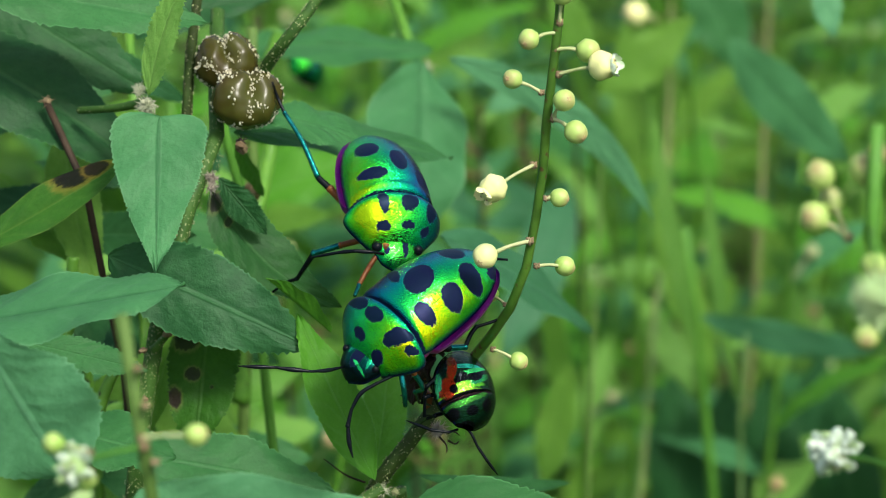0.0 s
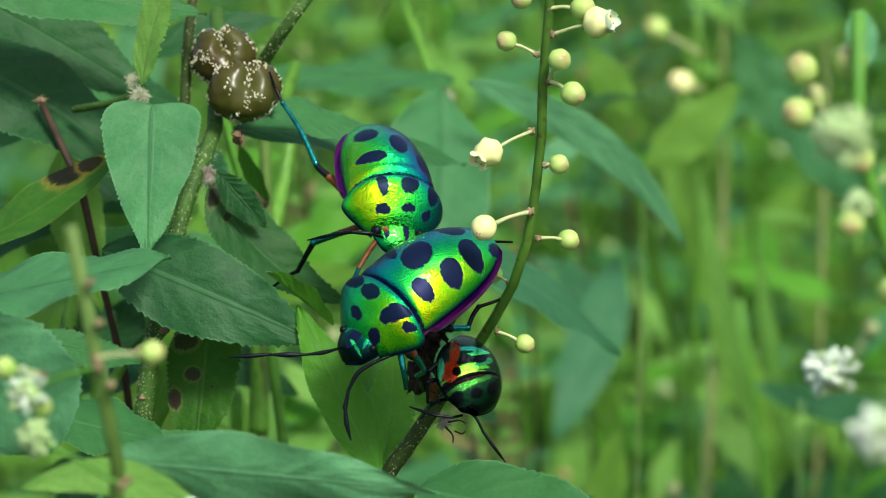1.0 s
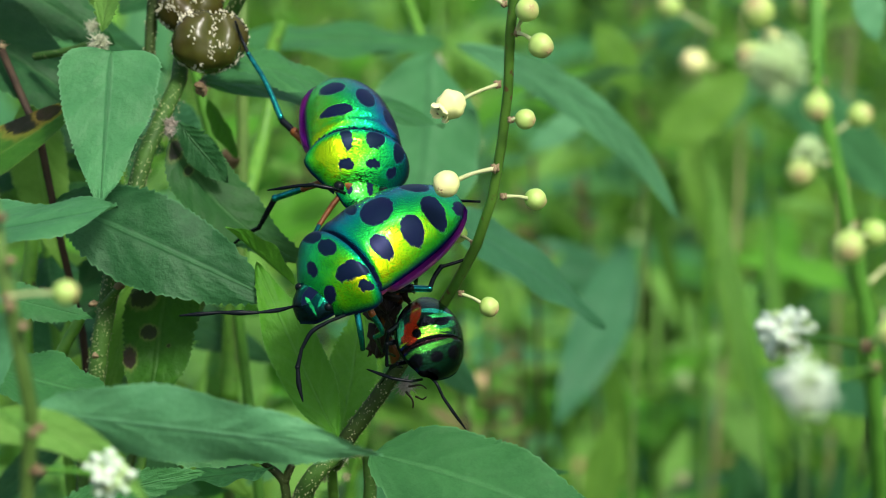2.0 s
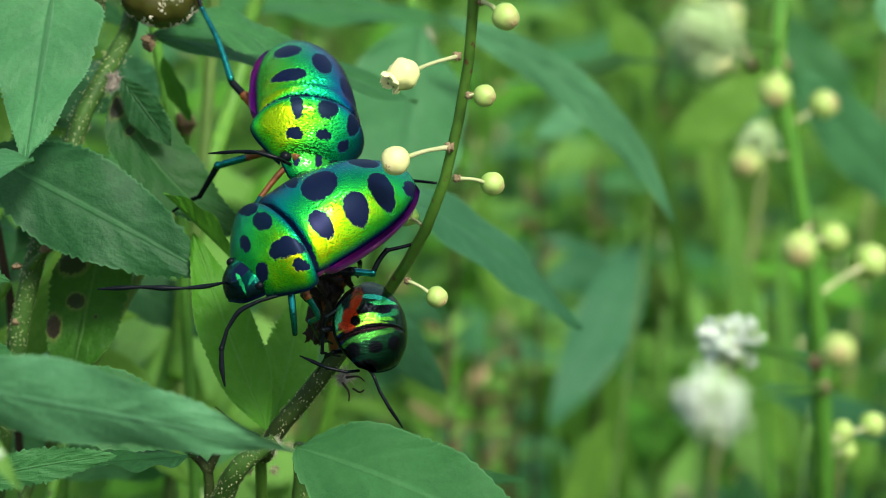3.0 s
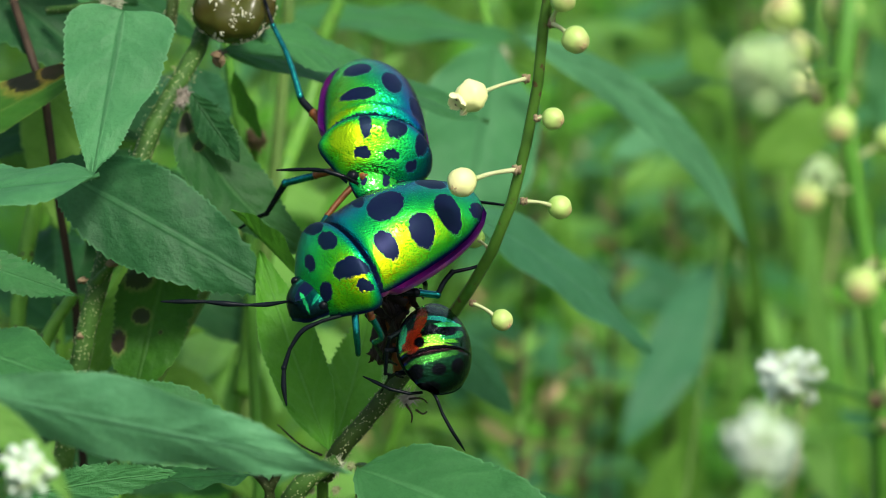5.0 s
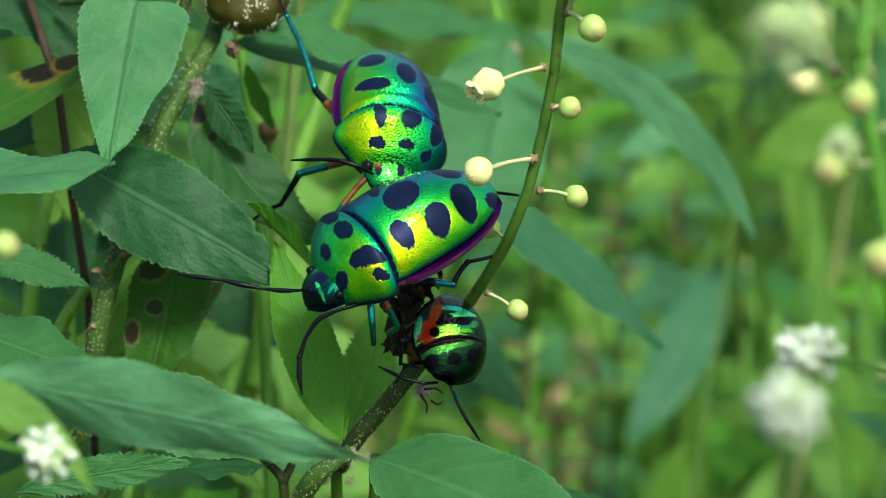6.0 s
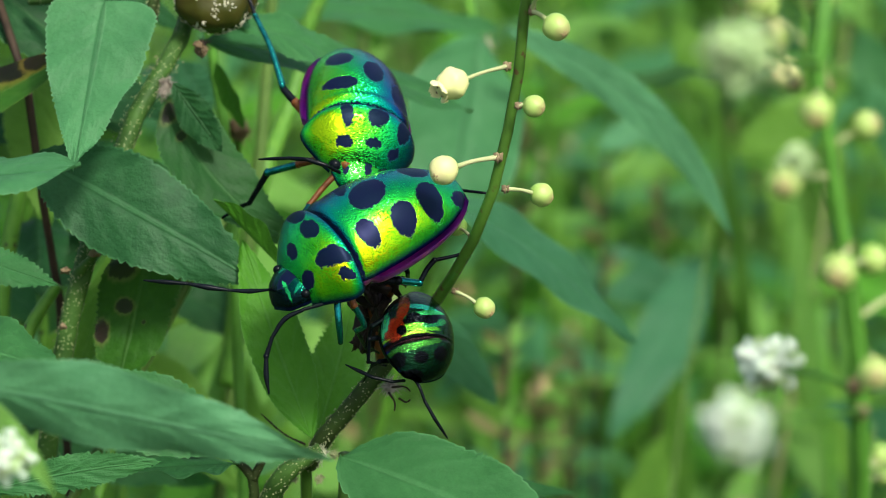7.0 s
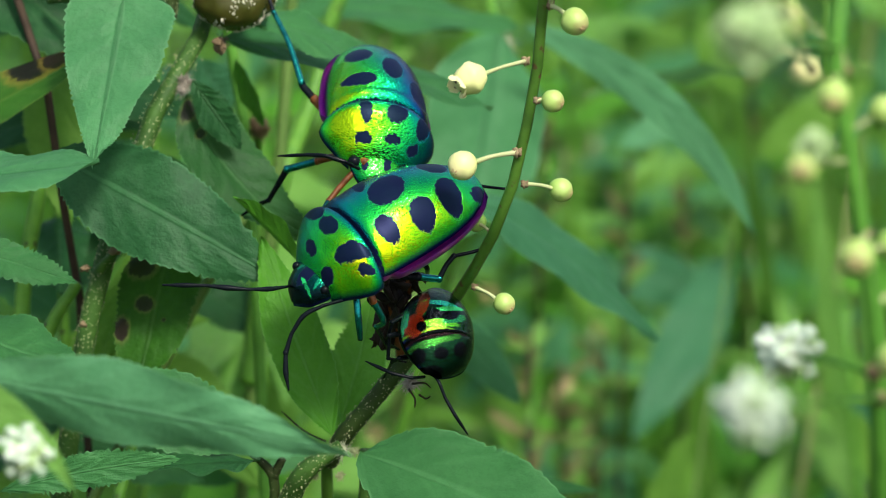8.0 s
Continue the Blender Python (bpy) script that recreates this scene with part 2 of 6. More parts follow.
LEAF = leaf_material("leaf_green", (0.024, 0.105, 0.030), (0.054, 0.20, 0.058), (0.12, 0.32, 0.12))
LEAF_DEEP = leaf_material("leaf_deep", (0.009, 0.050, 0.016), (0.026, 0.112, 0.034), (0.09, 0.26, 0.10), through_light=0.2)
# leaf_dark also carries painted shade: in the undergrowth and under one leaf.
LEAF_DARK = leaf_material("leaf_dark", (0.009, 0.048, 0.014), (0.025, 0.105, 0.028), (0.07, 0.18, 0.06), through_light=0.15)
LEAF_PALE = leaf_material("leaf_pale", (0.058, 0.20, 0.085), (0.118, 0.33, 0.145), (0.2, 0.44, 0.23), rib=(0.14, 0.36, 0.18))
LEAF_MID = leaf_material("leaf_mid", (0.039, 0.15, 0.055), (0.075, 0.25, 0.09), (0.17, 0.38, 0.18), rib=(0.022, 0.10, 0.036))
# Green leaf with the bluish sheen of shiny blades put into its colour.
LEAF_TEAL = leaf_material("leaf_teal", (0.027, 0.115, 0.05), (0.06, 0.2, 0.085), (0.12, 0.3, 0.16), rough=0.45)
LEAF_BRIGHT = leaf_material("leaf_bright", (0.085, 0.225, 0.022), (0.185, 0.385, 0.055), (0.25, 0.46, 0.12), through_light=0.5)
LEAF_FRESH = leaf_material("leaf_fresh", (0.11, 0.30, 0.045), (0.24, 0.48, 0.10), (0.34, 0.55, 0.16), through_light=0.5)
LEAF_GRASS = leaf_material("leaf_grass_green", (0.045, 0.19, 0.011), (0.100, 0.31, 0.024), (0.16, 0.36, 0.10))
LEAF_DRY = leaf_material("leaf_dry", (0.08, 0.09, 0.026), (0.18, 0.165, 0.065), (0.25, 0.22, 0.12))
LEAF_SPOT = leaf_material("leaf_spotted", (0.014, 0.066, 0.005), (0.038, 0.135, 0.010), (0.09, 0.19, 0.05), through_light=0.25, patches=(
    (0.30, 0.22, 0.075, 0.18, (0.015, 0.012, 0.01)), (0.52, 0.36, 0.045, 0.11, (0.015, 0.012, 0.01)),
    (0.68, 0.10, 0.07, 0.11, (0.02, 0.012, 0.01)), (0.6, 0.66, 0.012, 0.03, (0.02, 0.015, 0.01))))
LEAF_MARK = leaf_material("leaf_marked", (0.014, 0.066, 0.016), (0.034, 0.128, 0.030), (0.10, 0.25, 0.08), patches=(
    (0.20, 0.55, 0.022, 0.10, (0.012, 0.012, 0.010)), (0.07, 0.62, 0.045, 0.26, (0.012, 0.010, 0.010))))
LEAF_BURNT = leaf_material("leaf_burnt", (0.022, 0.095, 0.012), (0.055, 0.175, 0.02), (0.2, 0.3, 0.06), patches=(
    (0.74, 0.10, 0.13, 0.34, (0.010, 0.008, 0.008)), (0.84, 0.2, 0.07, 0.25, (0.02, 0.012, 0.01))), halo=(0.26, 0.2, 0.03))
STEM = plain_material("stem_green", (0.046, 0.155, 0.014), (0.105, 0.255, 0.027), 900.0, 0.45, 0.00015, dots=((0.03, 0.035, 0.012), 900.0, 0.16))
LEAF_STEM = plain_material("stem_leafy", (0.045, 0.15, 0.014), (0.085, 0.25, 0.028), 600.0, 0.5, 0.0002)
STEM_HAIRY = plain_material("stem_hairy", (0.018, 0.056, 0.008), (0.050, 0.125, 0.018), 700.0, 0.6, 0.0002, dots=((0.30, 0.32, 0.16), 4200.0, 0.2))
STEM_BROWN = plain_material("stem_brown", (0.016, 0.014, 0.005), (0.036, 0.080, 0.012), 350.0, 0.65, 0.0002, dots=((0.36, 0.32, 0.2), 4600.0, 0.13))
STEM_RACEME = plain_material("stem_raceme", (0.026, 0.078, 0.009), (0.080, 0.185, 0.022), 420.0, 0.42, 0.0003, dots=((0.07, 0.045, 0.018), 1300.0, 0.22))
STEM_OLIVE = plain_material("stem_olive", (0.045, 0.10, 0.016), (0.10, 0.18, 0.035), 600.0, 0.6, 0.0002)
STEM_PALE = plain_material("stem_pale", (0.07, 0.16, 0.035), (0.15, 0.26, 0.08), 600.0, 0.6, 0.0002)
STEM_TAN = plain_material("stem_tan", (0.10, 0.14, 0.035), (0.19, 0.20, 0.08), 600.0, 0.65, 0.0002)
TWIG = plain_material("twig_dry", (0.014, 0.010, 0.006), (0.055, 0.036, 0.02), 500.0, 0.7, 0.0002)
def bud_material(name, low, high, blush):
    """Smooth round bud, greener at its foot and flushed at its tip."""
    mat, nt, bsdf, out = shader(name)
    tc = node(nt, "TexCoord")
    sep = node(nt, "SeparateXYZ")
    link(nt, tc.outputs["Generated"], sep.inputs[0])
    n1 = grain(nt, 900.0, tc.outputs["Object"]).outputs[0]
    z = calc(nt, "ADD", sep.outputs[2], calc(nt, "MULTIPLY", calc(nt, "SUBTRACT", n1, 0.5), 0.35))
    link(nt, ramp(nt, z, ((0.0, low), (0.45, high), (0.78, high), (0.93, blush), (1.0, blush))), bsdf.inputs["Base Color"])
    bsdf.inputs["Roughness"].default_value = 0.45
    bsdf.inputs["Specular IOR Level"].default_value = 0.35
    bsdf.inputs["Subsurface Weight"].default_value = 0.0
    bump(nt, n1, 0.4, 0.0001, bsdf)
    return mat


BUD = bud_material("bud", (0.20, 0.38, 0.05), (0.34, 0.48, 0.12), (0.34, 0.36, 0.12))
BUD_CREAM = bud_material("bud_cream", (0.40, 0.50, 0.14), (0.62, 0.64, 0.26), (0.66, 0.62, 0.28))
BUD_TIP = plain_material("bud_tip", (0.32, 0.22, 0.10), (0.44, 0.36, 0.17), 900.0, 0.6, 0.0001)
STALK = plain_material("stalk", (0.30, 0.38, 0.14), (0.42, 0.44, 0.22), 900.0, 0.5, 0.0001)
NODE_SCALE = plain_material("node_scale", (0.10, 0.065, 0.03), (0.26, 0.20, 0.11), 900.0, 0.65, 0.0002)
PETAL = plain_material("petal", (0.62, 0.62, 0.26), (0.74, 0.73, 0.40), 700.0, 0.55, 0.0001)
PETAL_WHITE = plain_material("petal_white", (0.42, 0.57, 0.38), (0.72, 0.80, 0.66), 700.0, 0.55, 0.0002)
PETAL_GREEN = plain_material("petal_green", (0.26, 0.42, 0.15), (0.46, 0.60, 0.30), 700.0, 0.55, 0.0002)
FUZZ = plain_material("fuzz", (0.22, 0.26, 0.14), (0.42, 0.44, 0.30), 900.0, 0.8, 0.0001)
GALL = plain_material("gall", (0.034, 0.013, 0.005), (0.052, 0.066, 0.010), 230.0, 0.27, 0.0002, spec=0.25)
WART = plain_material("wart", (0.40, 0.38, 0.24), (0.66, 0.64, 0.48), 1500.0, 0.6, 0.0001)
DEAD_HAIR = plain_material("dead_hair", (0.20, 0.17, 0.13), (0.44, 0.40, 0.34), 1500.0, 0.7, 0.0001)
HAIR = plain_material("hair", (0.14, 0.19, 0.06), (0.40, 0.42, 0.22), 1500.0, 0.6, 0.0001)
BLACK = plain_material("insect_black", (0.002, 0.003, 0.004), (0.005, 0.008, 0.010), 2000.0, 0.27, 0.00003, spec=0.09)
BROWN = plain_material("insect_brown", (0.05, 0.018, 0.004), (0.20, 0.066, 0.013), 1500.0, 0.4, 0.00003)
DRY = plain_material("dry_dark_bits", (0.004, 0.004, 0.003), (0.026, 0.016, 0.010), 900.0, 0.6, 0.0003)
TEAL = plain_material("insect_teal", (0.003, 0.05, 0.05), (0.015, 0.28, 0.24), 2500.0, 0.16, 0.00002, metallic=0.9)
PURPLE = plain_material("insect_purple", (0.09, 0.025, 0.40), (0.40, 0.03, 0.24), 900.0, 0.3, 0.00003, metallic=0.7)
SOIL = plain_material("soil", (0.02, 0.025, 0.008), (0.055, 0.05, 0.02), 60.0, 0.9, 0.004)


def shell_material(name, toward, stops, spots, spot_col=(0.006, 0.009, 0.036), pits=9000.0, patches=(), gloss=0.28, grainy=1.0):
    """Pitted metal-bright insect shell: its structural colour, with sheen and dark flanks painted in, goes by the lie
    of the surface; jagged dark spots (x, y, rx, ry, turn in degrees), mm.
    """
    mat, nt, bsdf, out = shader(name)
    tc = node(nt, "TexCoord")
    co = tc.outputs["Object"]
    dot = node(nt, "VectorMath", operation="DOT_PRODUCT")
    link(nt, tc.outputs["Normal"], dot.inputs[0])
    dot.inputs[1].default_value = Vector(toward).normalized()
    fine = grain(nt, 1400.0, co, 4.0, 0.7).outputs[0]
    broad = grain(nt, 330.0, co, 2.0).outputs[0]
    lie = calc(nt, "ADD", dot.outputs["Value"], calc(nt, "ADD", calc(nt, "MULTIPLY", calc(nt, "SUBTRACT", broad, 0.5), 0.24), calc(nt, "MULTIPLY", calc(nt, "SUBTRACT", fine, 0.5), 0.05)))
    squash = node(nt, "Mapping")
    squash.inputs["Scale"].default_value = (0.5, 1.15, 1.0)
    link(nt, co, squash.inputs[0])
    vo = node(nt, "TexVoronoi")
    vo.inputs["Scale"].default_value = pits
    link(nt, squash.outputs[0], vo.inputs["Vector"])
    pit = spread(nt, vo.outputs["Distance"], 0.0, 0.6)
    lie = calc(nt, "ADD", lie, calc(nt, "MULTIPLY", calc(nt, "SUBTRACT", pit, 0.62), 0.09))
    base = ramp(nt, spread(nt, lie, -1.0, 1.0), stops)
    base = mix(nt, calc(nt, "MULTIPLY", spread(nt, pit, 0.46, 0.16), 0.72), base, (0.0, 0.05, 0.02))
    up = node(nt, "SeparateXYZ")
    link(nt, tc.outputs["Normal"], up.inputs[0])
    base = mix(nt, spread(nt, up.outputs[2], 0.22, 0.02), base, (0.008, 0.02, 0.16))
    jag = node(nt, "VectorMath", operation="MULTIPLY_ADD")
    jn = node(nt, "TexNoise")
    jn.inputs["Scale"].default_value, jn.inputs["Detail"].default_value = 5600.0, 2.0
    link(nt, co, jn.inputs["Vector"])
    link(nt, jn.outputs["Color"], jag.inputs[0])
    jag.inputs[1].default_value = (0.00036, 0.00036, 0)
    link(nt, co, jag.inputs[2])
    near = None
    for x, y, rx, ry, turn in spots:
        rot = node(nt, "Mapping", vector_type="TEXTURE")
        rot.inputs["Location"].default_value = ((x + 0.18) * MM, (y + 0.18) * MM, 0)
        rot.inputs["Rotation"].default_value = (0, 0, radians(turn))
        rot.inputs["Scale"].default_value = (rx * MM, ry * MM, 1e6)
        link(nt, jag.outputs[0], rot.inputs[0])
        ln = node(nt, "VectorMath", operation="LENGTH")
        link(nt, rot.outputs[0], ln.inputs[0])
        near = ln.outputs["Value"] if near is None else calc(nt, "MINIMUM", near, ln.outputs["Value"])
    if near is not None:
        spot = spread(nt, near, 1.06, 0.96)
        dark = mix(nt, spread(nt, broad, 0.35, 0.65), spot_col, (spot_col[0] * 0.6, spot_col[1] * 1.4, spot_col[2] * 0.8))
        base = mix(nt, spot, base, dark)
    wave = node(nt, "VectorMath", operation="MULTIPLY_ADD")
    link(nt, jn.outputs["Color"], wave.inputs[0])
    wave.inputs[1].default_value = (0.00016, 0.00016, 0)
    link(nt, co, wave.inputs[2])
    relief = None
    for x, y, rx, ry, turn, col, *height in patches:
        rot = node(nt, "Mapping", vector_type="TEXTURE")
        rot.inputs["Location"].default_value = ((x + 0.08) * MM, (y + 0.08) * MM, 0)
        rot.inputs["Rotation"].default_value = (0, 0, radians(turn))
        rot.inputs["Scale"].default_value = (rx * MM, ry * MM, 1e6)
        link(nt, wave.outputs[0], rot.inputs[0])
        ln = node(nt, "VectorMath", operation="LENGTH")
        link(nt, rot.outputs[0], ln.inputs[0])
        inside = spread(nt, ln.outputs["Value"], 1.12, 0.9)
        base = mix(nt, inside, base, col)
        if height:
            lip = calc(nt, "MULTIPLY", spread(nt, ln.outputs["Value"], 1.5, 0.4), height[0])
            relief = lip if relief is None else calc(nt, "ADD", relief, lip)
    link(nt, base, bsdf.inputs["Base Color"])
    bsdf.inputs["Metallic"].default_value = 0.9
    zone = spread(nt, broad, 0.36, 0.6, 0.3, 1.0)
    h = calc(nt, "ADD", calc(nt, "MULTIPLY", pit, zone), calc(nt, "MULTIPLY", fine, 0.18))
    if near is not None:
        h = calc(nt, "MULTIPLY", h, spread(nt, spot, 0.0, 1.0, 1.0, 0.12))
        link(nt, spread(nt, spot, 0.0, 1.0, 0.15, 0.40), bsdf.inputs["Roughness"])
        link(nt, spread(nt, spot, 0.0, 1.0, 0.92, 0.3), bsdf.inputs["Metallic"])
        link(nt, spread(nt, spot, 0.0, 1.0, 0.5, 0.07), bsdf.inputs["Specular IOR Level"])
    if relief is not None:
        h = calc(nt, "ADD", h, relief)
    bump(nt, h, 0.6 * grainy, 0.000065, bsdf)
    if near is None:
        bsdf.inputs["Roughness"].default_value = gloss
    return mat


# ---- plants ----
def leaf_mesh(name, base, tip, side, material, peak=0.3, bend=0.0, fold=0.12, teeth=0.0, count=40, power=0.85, curl=0.0, n=0, wave=0.09, seed=0, heart=False, arc=None):
    """One blade from base to tip; side is a point of its rim at the widest place, which gives half its width and its lie."""
    base, tip, side = Vector(base), Vector(tip), Vector(side)
    axis = tip - base
    length = axis.length
    axis.normalize()
    out = side - base
    out -= axis * out.dot(axis)
    half = out.length
    out.normalize()
    up = out.cross(axis).normalized()
    if up.dot(Vector((0, -0.7, 0.7))) < 0:
        up = -up
    n = n or (count * 4 if teeth else 30)
    m = 7
    e = math.log(0.5) / math.log(peak)
    rng = random.Random(seed + int(length * 97))
    phase = rng.uniform(0, 6)
    nips = [[rng.uniform(0.25, 1.25) for _ in range(count + 6)] for _ in (0, 1)]
    drift = [[rng.uniform(0, 6), rng.uniform(0, 6)] for _ in (0, 1)]
    bow = rng.uniform(-0.03, 0.03) if arc is None else arc
    verts, faces, uvs = [], [], []
    for i in range(n + 1):
        u = i / n
        w = half * (max(math.sin(math.pi * min(u, 0.9999) ** e), 0.0) ** power)
        if heart:
            w = half * (math.sqrt(1 - (1 - u / 0.16) ** 2) if u < 0.16 else max(1 - ((u - 0.16) / 0.84) ** 1.35, 0.0))
        tooth = [0.0, 0.0]
        for e2 in (0, 1) if teeth else ():
            run = u * count + 0.45 * math.sin(u * 19 + drift[e2][0]) + 0.3 * math.sin(u * 41 + drift[e2][1]) + 2
            saw = run % 1.0
            tooth[e2] = teeth * nips[e2][int(run)] * ((saw / 0.72 - 0.5) if saw < 0.72 else (0.5 - (saw - 0.72) / 0.28)) * min(1, w / (half * 0.25 + 1e-6))
        lobe = 0.10 * length * max(0.0, 1 - u / 0.3) if heart else 0.0
        mid = base + axis * (length * u) + up * (bend * length * 4 * u * (1 - u) - curl * length * u**3) + out * (bow * length * 4 * u * (1 - u))
        for j in range(-m, m + 1):
            s = j / m
            edge = 1 if abs(j) == m else 0
            ww = w + tooth[0 if j < 0 else 1] * edge
            ripple = wave * half * math.sin(u * 17 + phase + s * 2) * s * s
            lift = fold * w * abs(s) - 0.10 * w * s * s + ripple - 0.10 * half * math.exp(-(s / 0.06) ** 2) * 0.35
            verts.append(mid + out * (s * ww) + up * lift - axis * (lobe * s * s * w / half))
            uvs.append((u, 0.5 + s * 0.5))
    c = 2 * m + 1
    for i in range(n):
        for j in range(c - 1):
            faces.append((i * c + j, i * c + j + 1, (i + 1) * c + j + 1, (i + 1) * c + j))
    return mesh_of(name, verts, faces, material, uvs)


def add_leaf(plant, origin, base, tip, side, material, label="", **shape):
    b, t, s = rel((base, tip, side), origin)
    leaf = part("leaf", leaf_mesh("leaf", b, t, s, material, **shape), plant, label)
    return leaf


def add_bud(plant, origin, where, joint, r, tip_dir=None, material=None):
    """A round bud on a thin stalk with a small scale at the joint and a puckered tip."""
    p, j = rel((where, joint), origin)
    d = (p - j)
    d.normalize()
    way = d.copy()
    if tip_dir is not None:
        d = (d + Vector(tip_dir)).normalized()
    q = Vector((0, 0, 1)).rotation_difference(d)
    v, f = ball_data((0, 0, 0), r, r, r * 1.04, 20, 14, 0.07, int(abs(p.x * 7)))
    bud = part("bud", mesh_of("bud", v, f, material or BUD), plant)
    bud.location, bud.rotation_mode, bud.rotation_quaternion = p * MM, "QUATERNION", q
    lobes = []
    for k in range(5):
        a = k * 2 * math.pi / 5
        c = Vector((math.cos(a) * r * 0.15, math.sin(a) * r * 0.15, r * 0.97))
        lobes.append(ball_data(c, r * 0.17, r * 0.11, r * 0.1, 8, 5, 0.2, k, Matrix.Rotation(a, 3, "Z")))
    part("bud_tip", mesh_of("bud_tip", *joined(lobes), BUD_TIP), bud)
    if (p - j).length > r * 1.15:
        part("stalk", tube("stalk", [j, (j + p) / 2 + Vector((0, 0, r * 0.12)), p - way * r * 0.85], (r * 0.2, r * 0.15, r * 0.2), STALK, 10, 7), plant)
    scales = [ball_data(j + Vector((math.cos(a), 0.4 * math.sin(a), 0.5 * math.sin(a))) * r * 0.2, r * 0.22, r * 0.17, r * 0.27, 8, 6, 1.0, k) for k, a in enumerate((0.3, 2.2, 4.4))]
    part("scale_bract", mesh_of("scale_bract", *joined(scales), NODE_SCALE), plant)
    return bud


def petal_data(c, turn, length, width, cup, seed):
    rng = random.Random(seed)
    verts, faces = [], []
    n, m = 7, 5
    for i in range(n + 1):
        u = i / n
        w = width * math.sin(math.pi * (0.12 + 0.8 * u)) ** 0.7
        for j in range(m + 1):
            s = j / m * 2 - 1
            frill = 0.12 * length * math.sin(s * 7 + rng.uniform(-1, 1)) * u
            verts.append(Vector(c) + turn @ Vector((s * w, length * u * (1 - 0.3 * cup * u) - abs(s) * 0.1 * length * u, cup * length * u * u + 0.15 * w * s * s + frill)))
    for i in range(n):
        for j in range(m):
            a = i * (m + 1) + j
            faces.append((a, a + 1, a + m + 2, a + m + 1))
    return verts, faces


def add_flower(plant, origin, where, joint, r, material, face=(0, -1, 0.2), petals=6, seed=3, ragged=False):
    """A small flower: an urn with short frilled lobes, or (ragged) a loose white ball of crumpled petals."""
    p, j = rel((where, joint), origin)
    q = Vector((0, 0, 1)).rotation_difference(Vector(face).normalized()).to_matrix()
    rng = random.Random(seed)
    core = r * (0.62 if ragged else 0.88)
    v, f = ball_data(p, core, core, core, 20, 14, 0.2, seed, q)
    head = part("flower", mesh_of("flower", v, f, PETAL_GREEN if ragged else BUD_CREAM), plant)
    if ragged:
        for k in range(petals):
            z = 1 - 1.7 * (k + 0.5) / petals
            a = k * 2.4 + rng.uniform(-0.3, 0.3)
            s = math.sqrt(max(0, 1 - z * z))
            d = q @ Vector((s * math.cos(a), s * math.sin(a), z))
            c = p + d * r * rng.uniform(0.5, 0.92)
            rr = r * rng.uniform(0.10, 0.25)
            turn = Vector((0, 0, 1)).rotation_difference(d).to_matrix()
            part("petal", mesh_of("petal", *ball_data(c, rr, rr * 0.8, rr * 1.1, 12, 8, 0.9, seed + k, turn), material if rng.random() < 0.75 else PETAL_GREEN), head)
    else:
        for k in range(petals):
            a = k * 2 * math.pi / petals + rng.uniform(-0.25, 0.25)
            turn = q @ Matrix.Rotation(a, 3, "Z")
            data = petal_data(p + turn @ Vector((0, r * 0.42, r * 0.62)), turn, r * rng.uniform(0.32, 0.52), r * rng.uniform(0.3, 0.44), rng.uniform(0.5, 1.3), seed * 31 + k)
            part("petal", mesh_of("petal", *data, material), head)
    for k in range(3):
        a = k * 2.1 + 0.4
        c = p + q @ Vector((math.cos(a) * r * 0.3, math.sin(a) * r * 0.3, r * 0.84))
        part("stamen", mesh_of("stamen", *ball_data(c, r * 0.08, r * 0.08, r * 0.08, 8, 5), NODE_SCALE), head)
    scales = [ball_data(j + Vector((math.cos(a), 0.4 * math.sin(a), 0.5 * math.sin(a))) * r * 0.14, r * 0.16, r * 0.12, r * 0.2, 8, 6, 1.0, k) for k, a in enumerate((0.3, 2.2, 4.4))]
    part("scale_bract", mesh_of("scale_bract", *joined(scales), NODE_SCALE), plant)
    way = (p - j).normalized()
    part("stalk", tube("stalk", [j, (j + p) / 2 + Vector((0, 0, r * 0.08)), p - way * r * 0.6], (r * 0.13, r * 0.1, r * 0.13), LEAF_STEM if ragged else STALK, 10, 7), plant)
    return head


def add_fuzz(plant, origin, where, r, count=40, seed=1, material=None):
    """A tuft of short pale hairs at a node."""
    c = rel((where,), origin)[0]
    rng = random.Random(seed)
    data = [ball_data(c, r * 0.35, r * 0.35, r * 0.3, 10, 6, 0.6, seed)]
    for k in range(count):
        d = Vector((rng.gauss(0, 1), rng.gauss(0, 1), rng.gauss(0, 1))).normalized()
        L = r * rng.uniform(0.35, 0.85)
        v, f, _ = tube_data([c + d * r * 0.2, c + d * L * 0.6 + Vector((0, 0, 0.05 * r)), c + d * L + Vector((rng.uniform(-1, 1), 0, rng.uniform(-1, 1))) * r * 0.25], (r * 0.05, r * 0.03, r * 0.012), 5, 4)
        data.append((v, f))
    return part("hair_tuft", mesh_of("hair_tuft", *joined(data), material or FUZZ), plant)


def add_stem(plant, origin, pts, radii, material, name="stem", n=40, bumps=0.05, sides=12):
    return part(name, tube(name, rel(pts, origin), radii, material, n, sides, bumps, int(abs(pts[0][0]) * 10)), plant)


